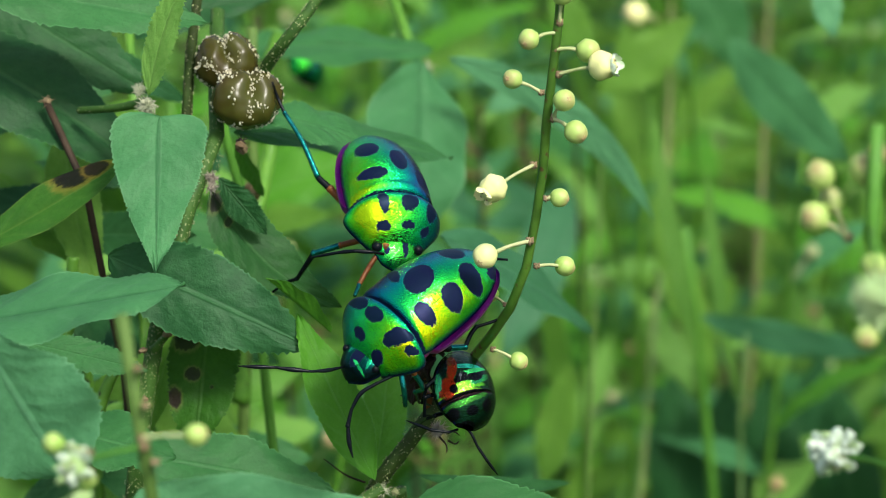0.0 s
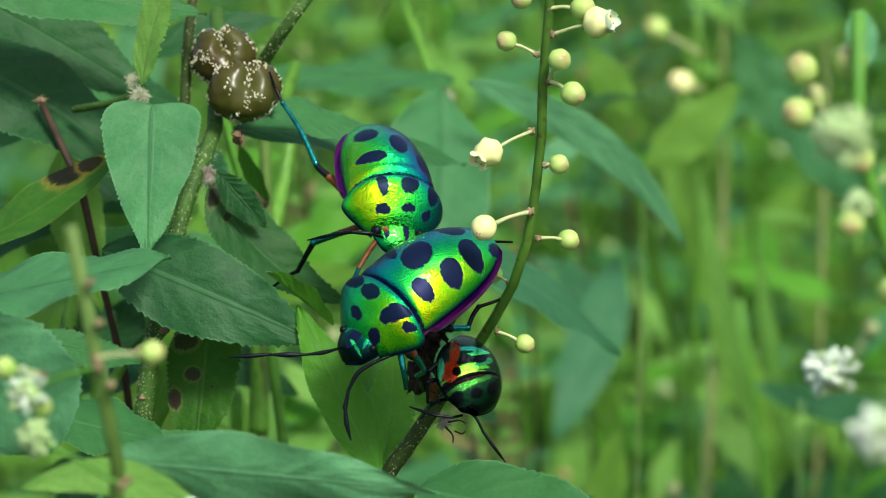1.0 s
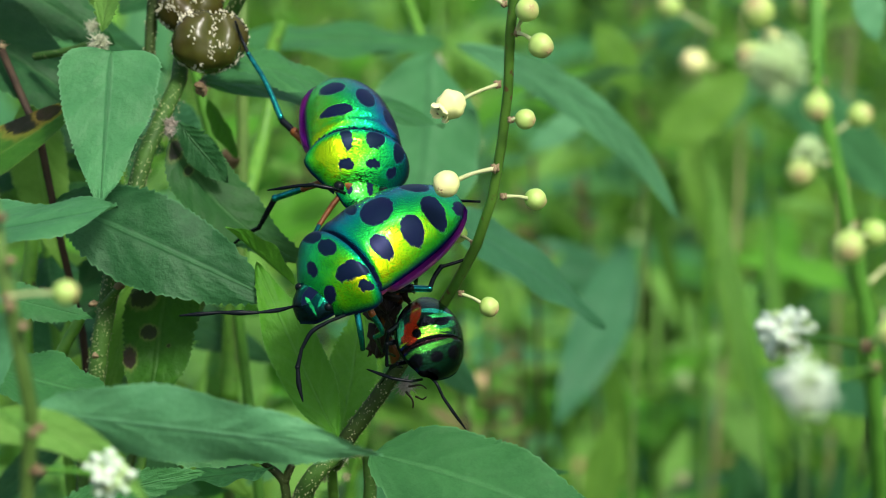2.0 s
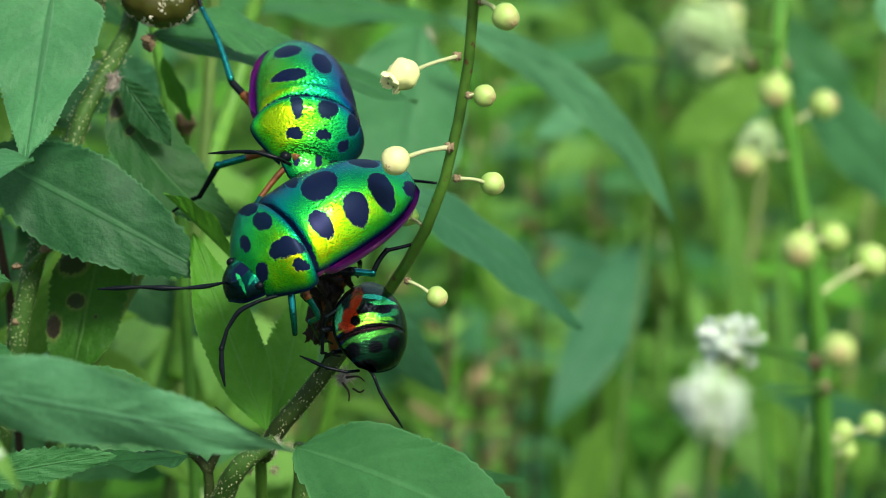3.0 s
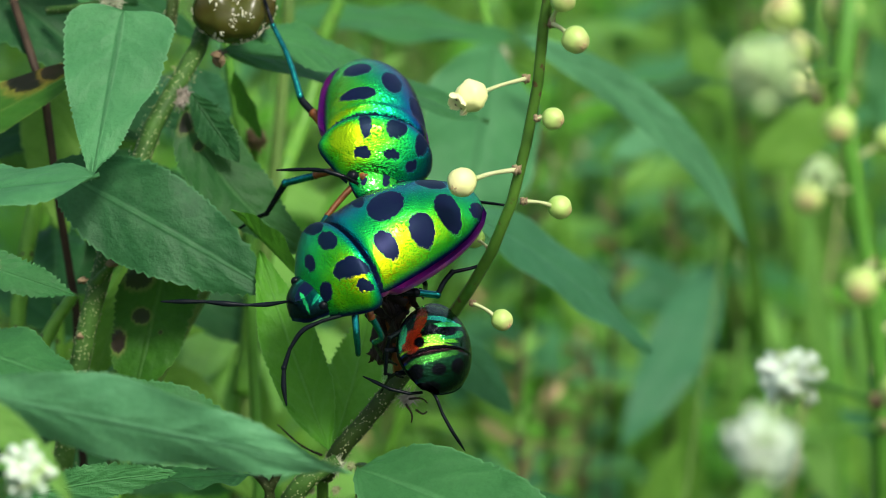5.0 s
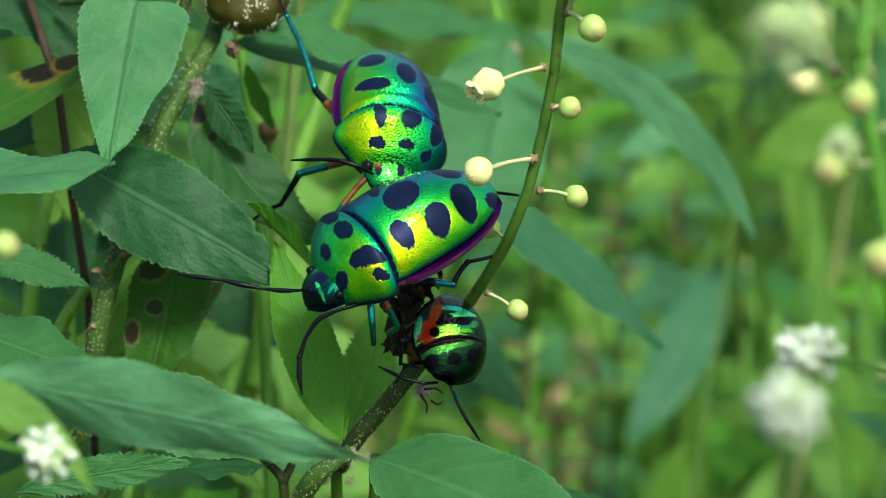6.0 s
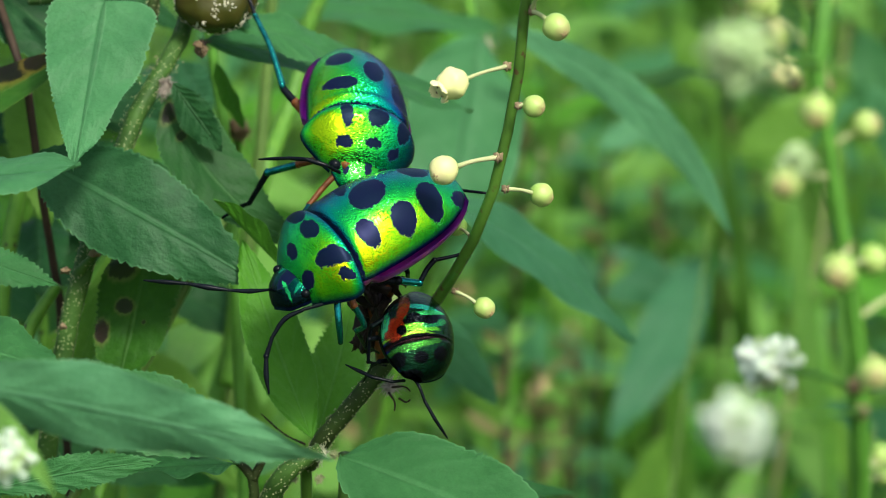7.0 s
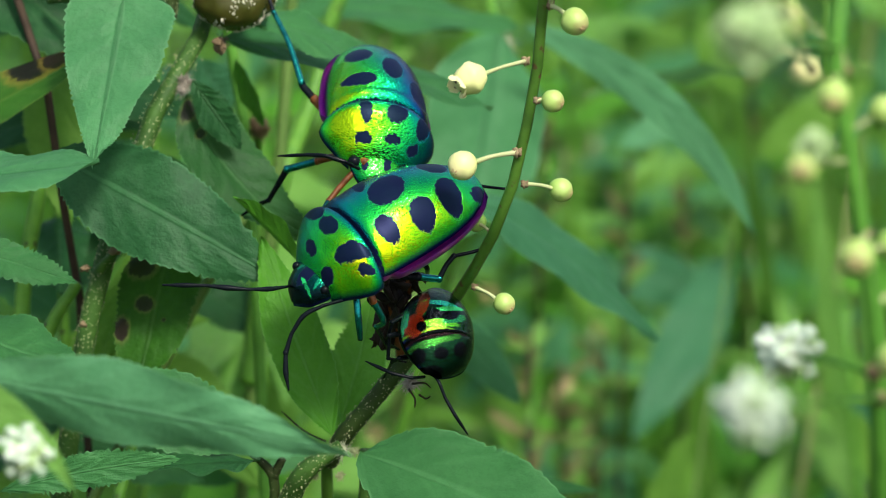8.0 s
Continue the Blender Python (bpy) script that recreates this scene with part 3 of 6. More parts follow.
def add_hairs(plant, origin, pts, radii, count, seed, material=None, length=0.3):
    """Short stiff pale hairs and warts that stand on a stem."""
    rng = random.Random(seed)
    line = curve_points(rel(pts, origin), 60)
    verts, faces = [], []
    for _ in range(count):
        f = rng.random() * 58.9
        i = int(f)
        p = line[i].lerp(line[i + 1], f - i)
        d = (line[i + 1] - line[i]).normalized()
        g = f / 59 * (len(radii) - 1)
        j = min(int(g), len(radii) - 2)
        r = radii[j] + (radii[j + 1] - radii[j]) * (g - j)
        a = d.cross(Vector((rng.gauss(0, 1), rng.gauss(0, 1), rng.gauss(0, 1)))).normalized()
        b = d.cross(a)
        w, h = rng.uniform(0.035, 0.075), length * rng.uniform(0.3, 1.0)
        s = len(verts)
        foot = p + a * r * 0.97
        verts += [foot + d * w * 1.5, foot - d * w * 0.7 + b * w, foot - d * w * 0.7 - b * w, foot + a * h + d * rng.uniform(-0.6, 0.6) * h]
        faces += [(s, s + 1, s + 3), (s + 1, s + 2, s + 3), (s + 2, s, s + 3)]
    return part("stem_hairs", mesh_of("stem_hairs", verts, faces, material or HAIR, smooth=False), plant, "short stiff pale hairs")


def add_gall(plant, origin, c, r, turn, seed, warts):
    """A glossy lobed gall with a sunken middle and lines of small pale warts."""
    rng = random.Random(seed)
    g = rel((c,), origin)[0]
    q = Matrix.Rotation(radians(turn), 3, "Y")
    pit = Vector((0.1, -0.8, 0.6)).normalized()

    def swell(d):
        k = 1 + 0.10 * noise.noise(d * 1.7 + Vector((seed * 5.0, 0, 0))) + 0.05 * noise.noise(d * 4 + Vector((seed, 3, 0)))
        k -= 0.30 * math.exp(-((d.angle(pit) / 0.42) ** 2))
        k -= 0.17 * math.exp(-((d.x - 0.1) / 0.17) ** 2) * max(0.0, d.z * 0.8 + 0.35)
        return k * (1 + 0.12 * abs(d.x))
    v, f = ball_data((0, 0, 0), 1, 1, 1, 48, 32)
    v = [g + q @ (p * (r * swell(p.normalized()))) for p in v]
    gall = part("gall", mesh_of("gall", v, f, GALL), plant, "brown lobed gall with pale warts")
    bits = []
    for _ in range(warts):
        d = Vector((rng.gauss(0, 1), rng.gauss(0, 1), rng.gauss(0, 1))).normalized()
        if noise.noise(d * 2.1 + Vector((seed * 2.0, 1, 4))) < rng.uniform(-0.1, 0.4):
            continue
        w = r * rng.uniform(0.012, 0.032)
        bits.append(ball_data(g + q @ (d * (r * swell(d) + 0.01)), w, w, w * rng.uniform(0.9, 2.4), 7, 5, 0.3, 1, Matrix.Rotation(rng.uniform(-0.7, 0.7), 3, "Y")))
    part("wart_crust", mesh_of("wart_crust", *joined(bits), WART), gall, "small pale warts")
    return gall


GROUND_Z = 0.0


def rooted(p, drop=(0, 0)):
    """A point on the ground below p."""
    return (p[0] + drop[0], p[1] + drop[1], GROUND_Z)


# ---- ground ----
def ground():
    n = 60
    verts, faces = [], []
    for i in range(n + 1):
        for j in range(n + 1):
            a, b = (i / n * 2 - 1), (j / n * 2 - 1)
            x, y = math.copysign(abs(a) ** 5, a) * 3.0e6 + a * 900, math.copysign(abs(b) ** 5, b) * 3.0e6 + b * 900
            near = math.exp(-(x * x + y * y) / 4.0e6)
            verts.append((x, y, near * 14 * noise.noise(Vector((x * 0.01, y * 0.01, 0))) - 8))
    for i in range(n):
        for j in range(n):
            faces.append((i * (n + 1) + j, (i + 1) * (n + 1) + j, (i + 1) * (n + 1) + j + 1, i * (n + 1) + j + 1))
    ob = new("ground", mesh_of("ground", verts, faces, SOIL))
    return tagged(ob, "dark damp soil with moss under the herbs", "ground", kind="structure")


ground()

# ---- the galled herb at the left, with hairy stem and toothed leaves ----
def galled_herb():
    o = rooted((-26.81, 179.60, 525.54), (-6, 10))
    plant = thing("galled_herb", at(o), "green herb with hairy stem, toothed leaves and brown galls", "plant")
    T = dict(teeth=0.33, count=30)
    add_stem(plant, o, [(-17.40, 202.48, 551.94), (-18.27, 196.76, 546.63), (-18.92, 188.64, 545.17), (-21.49, 185.33, 541.28), (-23.22, 183.87, 537.26), (-24.17, 182.80, 534.33), (-25.16, 180.64, 530.98), (-26.54, 179.60, 525.54), (-27.67, 179.10, 518.95), o], (0.6, 0.75, 0.95, 0.85, 0.75, 0.72, 0.75, 0.8, 0.9, 1.6), STEM_HAIRY, n=80)
    add_stem(plant, o, [(-16.13, 194.71, 546.20), (-14.14, 193.26, 550.03), (-12.01, 191.62, 553.35), (-9.77, 192.49, 555.73), (-7.68, 193.67, 558.97)], (0.6, 0.55, 0.5, 0.45, 0.4), STEM_HAIRY, "branch")
    add_stem(plant, o, [(-20.81, 192.86, 546.34), (-19.99, 194.72, 551.44), (-19.07, 196.25, 555.66), (-18.53, 197.33, 558.61)], (0.45, 0.45, 0.4, 0.4), STEM_BROWN, "branch")
    add_gall(plant, o, (-17.25, 193.46, 550.75), 2.25, -12, 1, 1100)
    add_gall(plant, o, (-15.96, 190.00, 548.75), 2.5, 8, 2, 1300)
    add_hairs(plant, o, [(-18.92, 188.64, 545.17), (-21.49, 185.33, 541.28), (-23.22, 183.87, 537.26), (-24.17, 182.80, 534.33), (-25.16, 180.64, 530.98), (-26.54, 179.60, 525.54), (-27.67, 179.10, 518.95)], (0.95, 0.85, 0.75, 0.72, 0.75, 0.8, 0.9), 560, 5, length=0.13)
    add_hairs(plant, o, [(-16.13, 194.71, 546.20), (-14.14, 193.26, 550.03), (-12.01, 191.62, 553.35), (-9.77, 192.49, 555.73)], (0.6, 0.55, 0.5, 0.45), 160, 6, length=0.18)
    add_hairs(plant, o, [(-20.81, 192.86, 546.34), (-19.99, 194.72, 551.44), (-19.07, 196.25, 555.66)], (0.45, 0.45, 0.4), 90, 7, length=0.18)
    add_fuzz(plant, o, (-23.89, 185.78, 550.33), 1.15, 260, 3)
    add_fuzz(plant, o, (-24.39, 187.08, 551.29), 0.9, 120, 4)
    add_stem(plant, o, [(-23.77, 187.59, 550.10), (-25.90, 189.99, 548.87), (-29.35, 193.31, 547.58)], (0.4, 0.32, 0.3), STEM_HAIRY, "branch")
    add_fuzz(plant, o, (-16.81, 187.13, 546.22), 1.0, 30, 5, DRY)
    add_fuzz(plant, o, (-19.37, 185.14, 543.36), 0.75, 90, 7, DEAD_HAIR)
    add_leaf(plant, o, (-22.98, 184.00, 550.19), (-24.25, 173.80, 541.54), (-19.42, 182.20, 548.82), LEAF_MID, "pale green heart-shaped toothed leaf", heart=True, bend=-0.03, fold=0.1, teeth=0.24, count=42)
    add_leaf(plant, o, (-23.72, 186.94, 550.91), (-19.23, 187.18, 561.99), (-20.97, 186.46, 554.81), LEAF_FRESH, "narrow fresh green leaf", peak=0.4, bend=0.03, fold=0.2, **T)
    add_leaf(plant, o, (-27.87, 181.42, 539.92), (-12.23, 176.46, 532.53), (-18.82, 180.75, 539.11), LEAF_DEEP, "broad dull green leaf", peak=0.4, bend=0.05, fold=0.08, **T)
    add_leaf(plant, o, (-19.29, 187.60, 542.37), (-9.78, 183.50, 532.72), (-18.04, 184.40, 538.23), LEAF_MARK, "green leaf with black marks", peak=0.35, bend=0.03, fold=0.22, arc=0.13, **T)
    add_leaf(plant, o, (-18.74, 186.00, 543.83), (-15.31, 184.00, 539.44), (-16.06, 185.00, 542.45), LEAF_DARK, peak=0.5, bend=0.05, fold=0.2, **T)
    add_leaf(plant, o, (-17.82, 190.00, 538.31), (-15.14, 189.00, 536.80), (-16.35, 189.50, 538.06), LEAF_PALE, peak=0.5, fold=0.3)
    add_leaf(plant, o, (-11.06, 178.54, 533.04), (-15.74, 180.96, 537.08), (-13.64, 180.94, 534.43), LEAF_GRASS, peak=0.45, fold=0.8, **T)
    add_leaf(plant, o, (-20.21, 184.68, 534.27), (-22.52, 177.29, 524.40), (-18.53, 180.10, 529.51), LEAF_SPOT, "green leaf with black holes", peak=0.45, bend=0.02, power=0.6, **T)
    add_leaf(plant, o, (-22.53, 187.71, 532.19), (-26.43, 184.02, 522.05), (-23.05, 185.98, 527.44), LEAF_BRIGHT, peak=0.5, bend=0.02)
    add_leaf(plant, o, (-41.00, 194.20, 560.45), (-18.21, 192.06, 554.56), (-30.36, 190.73, 556.11), LEAF, peak=0.5, **T)
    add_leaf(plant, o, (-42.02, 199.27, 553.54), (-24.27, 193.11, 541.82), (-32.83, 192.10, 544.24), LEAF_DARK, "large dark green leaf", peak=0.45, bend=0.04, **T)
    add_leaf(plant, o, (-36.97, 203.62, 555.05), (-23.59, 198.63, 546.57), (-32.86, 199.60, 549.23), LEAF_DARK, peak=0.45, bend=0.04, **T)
    add_leaf(plant, o, (-40.02, 186.23, 538.54), (-25.78, 186.95, 545.73), (-30.81, 185.48, 541.70), LEAF_BURNT, "green leaf with a blackened patch", peak=0.55, bend=-0.05, fold=0.3)
    add_leaf(plant, o, (-35.40, 175.84, 536.06), (-25.47, 173.12, 533.77), (-29.86, 173.14, 533.85), LEAF, peak=0.5, **T)
    add_leaf(plant, o, (-33.76, 164.09, 535.04), (-23.90, 161.29, 532.54), (-28.02, 165.75, 534.37), LEAF, peak=0.5, **T)
    add_leaf(plant, o, (-17.10, 192.39, 545.04), (2.18, 205.97, 535.46), (-9.19, 194.56, 540.59), LEAF, peak=0.45, bend=0.03)
    add_leaf(plant, o, (-15.54, 191.22, 547.03), (-5.86, 193.27, 542.25), (-11.55, 194.52, 545.69), LEAF, peak=0.5, bend=0.05, **T)
    add_stem(plant, o, [(-17.50, 195.71, 528.12), (-18.61, 193.33, 526.79), (-22.79, 189.15, 520.52), (-24.05, 185.70, 516.25), o], (0.4, 0.5, 0.5, 0.6, 1.2), STEM, "branch")
    add_stem(plant, o, [(-31.86, 193.60, 548.36), (-31.08, 192.36, 544.97), (-29.50, 189.69, 542.84), (-28.90, 189.21, 536.31), (-27.76, 188.55, 529.28), (-27.66, 188.65, 519.14), o], (0.3, 0.3, 0.32, 0.28, 0.28, 0.35, 0.7), TWIG, "dead_branch", n=70, bumps=0.16)
    # leaves and stems in the gap beside the marked leaf
    add_leaf(plant, o, (-21.11, 214.00, 537.23), (-18.10, 212.00, 533.44), (-18.46, 213.00, 536.61), LEAF_TEAL, peak=0.5)
    add_stem(plant, o, [(-18.02, 206.00, 546.20), (-17.63, 205.00, 540.53), (-16.98, 204.00, 537.49), (-16.01, 201.00, 527.23), (-15.69, 199.00, 517.86), o], (0.4, 0.5, 0.55, 0.55, 0.6, 1.4), LEAF_STEM, "branch", n=150)
    add_stem(plant, o, [(-13.80, 224.00, 542.54), (-14.49, 222.00, 533.51), (-14.81, 220.00, 529.27), (-15.77, 217.00, 521.48), (-17.14, 214.00, 510.70), o], (0.5, 0.6, 0.75, 0.8, 0.9, 1.5), STEM_OLIVE, "branch", n=150)
    add_fuzz(plant, o, (-15.78, 206.00, 533.73), 1.5, 70, 44, NODE_SCALE)
    add_fuzz(plant, o, (-19.30, 187.00, 543.37), 1.0, 120, 45, DEAD_HAIR)
    # forked brown twig and woolly nodes at the foot
    add_stem(plant, o, [(-14.58, 172.00, 522.26), (-13.01, 172.00, 520.52), (-12.81, 172.00, 518.52), (-13.14, 172.00, 513.91)], (0.22, 0.34, 0.42, 0.5), STEM_BROWN, "dead_branch", n=30, bumps=0.12)
    add_stem(plant, o, [(-13.14, 172.00, 513.91), o], (0.5, 1.0), STEM_BROWN, "dead_branch", n=30)
    add_stem(plant, o, [(-12.23, 172.00, 521.62), (-12.87, 172.00, 520.35)], (0.25, 0.34), STEM_BROWN, "dead_branch", n=14, bumps=0.12)
    add_fuzz(plant, o, (-31.86, 193.60, 548.50), 0.9, 40, 46, NODE_SCALE)
    add_stem(plant, o, [(-15.68, 192.00, 532.20), (-17.76, 190.00, 529.01), (-19.80, 189.00, 525.24), (-22.27, 188.00, 520.92), o], (0.35, 0.5, 0.6, 0.6, 1.2), STEM_OLIVE, "branch", n=150, bumps=0.08)
    # small growth on and beside the stem
    for c, r in (((-25.83, 179.28, 532.48), 0.3), ((-23.77, 179.51, 533.64), 0.33), ((-25.96, 177.99, 528.93), 0.28), ((-16.72, 186.11, 546.04), 0.42), ((-16.89, 185.42, 546.72), 0.34)):
        part("scale_bract", mesh_of("scale_bract", *ball_data(rel((c,), o)[0], r, r * 0.8, r * 0.7, 14, 9, 0.9, int(r * 100)), NODE_SCALE), plant)
    add_stem(plant, o, [(-24.97, 180.08, 532.06), (-24.20, 179.70, 533.11), (-23.77, 179.50, 533.60)], (0.4, 0.3, 0.25), STEM_HAIRY, "branch")
    add_fuzz(plant, o, (-16.68, 185.63, 546.26), 0.7, 60, 21, NODE_SCALE)
    add_leaf(plant, o, (-16.80, 198.75, 541.68), (-14.80, 198.73, 536.41), (-15.21, 198.03, 539.70), LEAF_GRASS, peak=0.5, fold=0.3)
    add_stem(plant, o, [(-15.59, 203.73, 534.52), (-16.03, 204.27, 530.79), (-16.96, 200.67, 526.10)], (0.35, 0.4, 0.5), STEM, "branch")
    part("bud", mesh_of("bud", *ball_data(rel(((-15.59, 203.82, 534.76),), o)[0], 0.85, 0.8, 0.9, 16, 10, 0.35, 4), NODE_SCALE), plant)
    add_stem(plant, o, [(-11.72, 227.94, 533.30), (-13.04, 224.61, 529.35), (-14.95, 219.37, 525.38), (-16.31, 217.05, 519.02), (-17.65, 213.54, 509.37)], (0.5, 0.75, 0.85, 0.9, 0.9), STEM, "branch")
    add_stem(plant, o, [(-10.49, 241.99, 535.43), (-11.73, 240.96, 532.59), (-12.96, 239.75, 529.28)], (0.6, 0.7, 0.7), STEM, "branch")
    add_stem(plant, o, [(-31.05, 195.81, 533.59), (-31.54, 194.81, 530.85), (-32.26, 193.39, 526.94), (-32.65, 191.39, 521.47)], (0.5, 0.6, 0.6, 0.6), STEM, "branch")
    add_stem(plant, o, [(-27.41, 186.46, 528.75), (-29.00, 185.63, 526.48), (-30.39, 184.53, 523.45)], (0.4, 0.5, 0.55), STEM, "branch")
    return plant


galled_herb()


# ---- the herb on which the bugs sit: a leaning raceme with round buds ----
def raceme_herb():
    o = rooted((-7.09, 174.74, 517.39), (5, 15))
    plant = thing("flowering_herb", at(o), "green herb with a raceme of round cream buds", "plant")
    T = dict(teeth=0.33, count=30)
    add_stem(plant, o, [(6.82, 169.82, 569.02), (6.15, 168.49, 562.74), (5.47, 167.82, 558.30), (4.83, 167.41, 554.57), (4.48, 167.67, 550.06), (3.51, 167.30, 544.88), (2.52, 167.20, 540.96), (1.07, 168.71, 537.30), (-0.23, 171.30, 533.99), (-2.36, 172.80, 530.30), (-4.63, 172.73, 527.51), (-6.54, 172.78, 525.04), (-8.32, 172.85, 522.62), (-9.51, 173.80, 520.03), (-9.03, 173.71, 514.56), o],
        (0.32, 0.38, 0.44, 0.48, 0.52, 0.55, 0.59, 0.6, 0.6, 0.6, 0.64, 0.68, 0.7, 0.75, 1.0, 1.8), STEM_RACEME, n=150, bumps=0.07)
    add_stem(plant, o, [(-1.98, 172.99, 530.83), (-4.62, 172.40, 527.64), (-6.52, 172.27, 525.18), (-8.22, 172.40, 522.95), (-9.17, 173.31, 520.76)], (0.48, 0.56, 0.6, 0.62, 0.6), STEM_BROWN, "old_stem", n=30)
    add_stem(plant, o, [(-8.21, 171.07, 522.93), (-10.47, 170.55, 521.52), (-11.89, 171.40, 518.64), (-12.51, 173.45, 513.84)], (0.5, 0.7, 0.8, 0.9), STEM_HAIRY, "branch")
    add_hairs(plant, o, [(-4.62, 172.40, 527.64), (-6.52, 172.27, 525.18), (-8.22, 172.40, 522.95), (-9.17, 173.31, 520.76)], (0.64, 0.7, 0.7, 0.66), 170, 8, length=0.16)
    add_hairs(plant, o, [(-8.21, 171.07, 522.93), (-10.47, 170.55, 521.52), (-11.89, 171.40, 518.64), (-12.51, 173.45, 513.84)], (0.5, 0.7, 0.8, 0.9), 330, 9, length=0.13)
    add_fuzz(plant, o, (-8.25, 170.96, 522.65), 1.0, 90, 11)
    add_fuzz(plant, o, (-3.68, 171.65, 527.15), 1.1, 130, 12, DEAD_HAIR)
    add_stem(plant, o, [(-12.44, 175.00, 523.77), (-10.69, 174.00, 522.60), (-9.39, 173.00, 522.42)], (0.04, 0.07, 0.09), TWIG, "dead_twig", n=20, bumps=0.25)
    for hook in (((-3.46, 170.00, 527.87), (-2.45, 169.00, 528.20), (-2.27, 169.00, 528.00)), ((-3.69, 170.00, 527.48), (-3.27, 169.00, 527.02), (-3.32, 169.00, 526.62)), ((-3.03, 170.00, 527.07), (-2.47, 169.50, 527.04), (-2.29, 169.50, 527.20))):
        add_stem(plant, o, hook, (0.09, 0.07, 0.05), TWIG, "dry_stamen", n=10, sides=6)
    add_fuzz(plant, o, (-7.35, 170.00, 523.00), 0.55, 150, 13, HAIR)
    add_fuzz(plant, o, (-8.37, 171.00, 520.80), 0.55, 150, 14, HAIR)
    add_fuzz(plant, o, (-10.06, 171.00, 520.82), 0.55, 150, 15, HAIR)
    add_stem(plant, o, [(-6.69, 172.00, 522.19), (-6.65, 172.00, 520.13), (-6.77, 172.00, 518.05), (-6.85, 172.00, 513.85)], (0.45, 0.5, 0.55, 0.6), STEM_HAIRY, "branch", n=24)
    add_stem(plant, o, [(-6.85, 172.00, 513.85), o], (0.6, 1.2), STEM_HAIRY, "branch", n=30)
    for bud, joint, r, *kind in (
        ((-0.18, 166.28, 544.16), (3.23, 166.72, 544.85), 0.92, BUD_CREAM),
        ((5.40, 166.11, 548.38), (4.42, 166.12, 548.41), 0.7),
        ((6.03, 168.28, 541.85), (3.71, 166.89, 542.71), 0.75),
        ((2.50, 169.31, 533.73), (0.61, 169.68, 534.76), 0.7),
        ((0.73, 171.12, 538.70), (1.62, 169.20, 538.65), 0.65),
        ((6.69, 166.06, 553.45), (5.21, 167.26, 554.16), 0.85),
        ((5.87, 166.03, 555.99), (5.22, 167.29, 554.24), 0.8),
        ((2.51, 168.32, 557.05), (4.48, 167.59, 556.11), 0.72),
        ((3.67, 167.59, 560.26), (5.75, 168.03, 560.45), 0.76),
        ((7.85, 167.20, 559.20), (5.64, 167.79, 559.25), 0.85),
        ((6.17, 167.78, 563.41), (5.95, 167.94, 561.23), 0.8)):
        add_bud(plant, o, bud, joint, r, tip_dir=(0.3, -0.9, -0.1), material=kind[0] if kind else None)
    add_flower(plant, o, (0.31, 164.18, 550.39), (3.75, 167.47, 550.55), 1.15, PETAL, face=(-0.75, -0.45, -0.35), seed=4)
    add_flower(plant, o, (8.69, 165.98, 558.45), (5.73, 167.51, 557.44), 1.15, PETAL_WHITE, face=(0.8, -0.4, 0.1), petals=9, seed=9)
    add_leaf(plant, o, (-8.80, 170.48, 523.93), (-13.66, 177.50, 535.39), (-13.25, 173.51, 529.64), LEAF_GRASS, "upright fresh green leaf", peak=0.45, bend=0.02, fold=0.1, teeth=0.16, count=34, wave=0.14)
    add_leaf(plant, o, (-8.66, 172.93, 522.84), (-6.33, 181.18, 529.88), (-5.51, 177.93, 526.17), LEAF_GRASS, peak=0.45, fold=0.1, **T)
    add_leaf(plant, o, (-6.59, 162.77, 526.18), (9.93, 151.94, 522.48), (-1.58, 163.25, 527.51), LEAF, "toothed green leaf", peak=0.35, bend=0.03, fold=0.06, **T)
    add_leaf(plant, o, (-4.84, 179.21, 519.26), (10.20, 192.73, 509.51), (3.19, 187.00, 514.61), LEAF_DARK, peak=0.5)
    add_leaf(plant, o, (-26.82, 141.50, 540.25), (-6.34, 142.50, 535.16), (-21.14, 141.50, 541.38), LEAF_PALE, "long grey-green leaf", peak=0.34, bend=0.03, fold=-0.12, teeth=0.17, count=30, wave=0.12)
    add_leaf(plant, o, (-36.44, 153.00, 548.07), (-31.25, 152.00, 536.58), (-28.49, 152.00, 542.60), LEAF_PALE, peak=0.58, fold=0.1, power=0.7, **T)
    add_leaf(plant, o, (-42.08, 164.94, 542.56), (-22.19, 162.30, 545.75), (-33.87, 159.61, 543.54), LEAF_MID, peak=0.5, fold=0.1, **T)
    add_leaf(plant, o, (-29.49, 161.96, 523.95), (-18.03, 162.66, 525.87), (-24.11, 162.69, 525.96), LEAF, peak=0.5, **T)
    add_leaf(plant, o, (-13.53, 169.12, 522.80), (-20.40, 167.38, 523.21), (-17.29, 165.56, 523.43), LEAF_DARK, peak=0.5)
    add_leaf(plant, o, (-28.70, 172.67, 527.33), (-11.84, 171.00, 522.74), (-19.95, 174.36, 526.77), LEAF, peak=0.5, **T)
    return plant


raceme_herb()


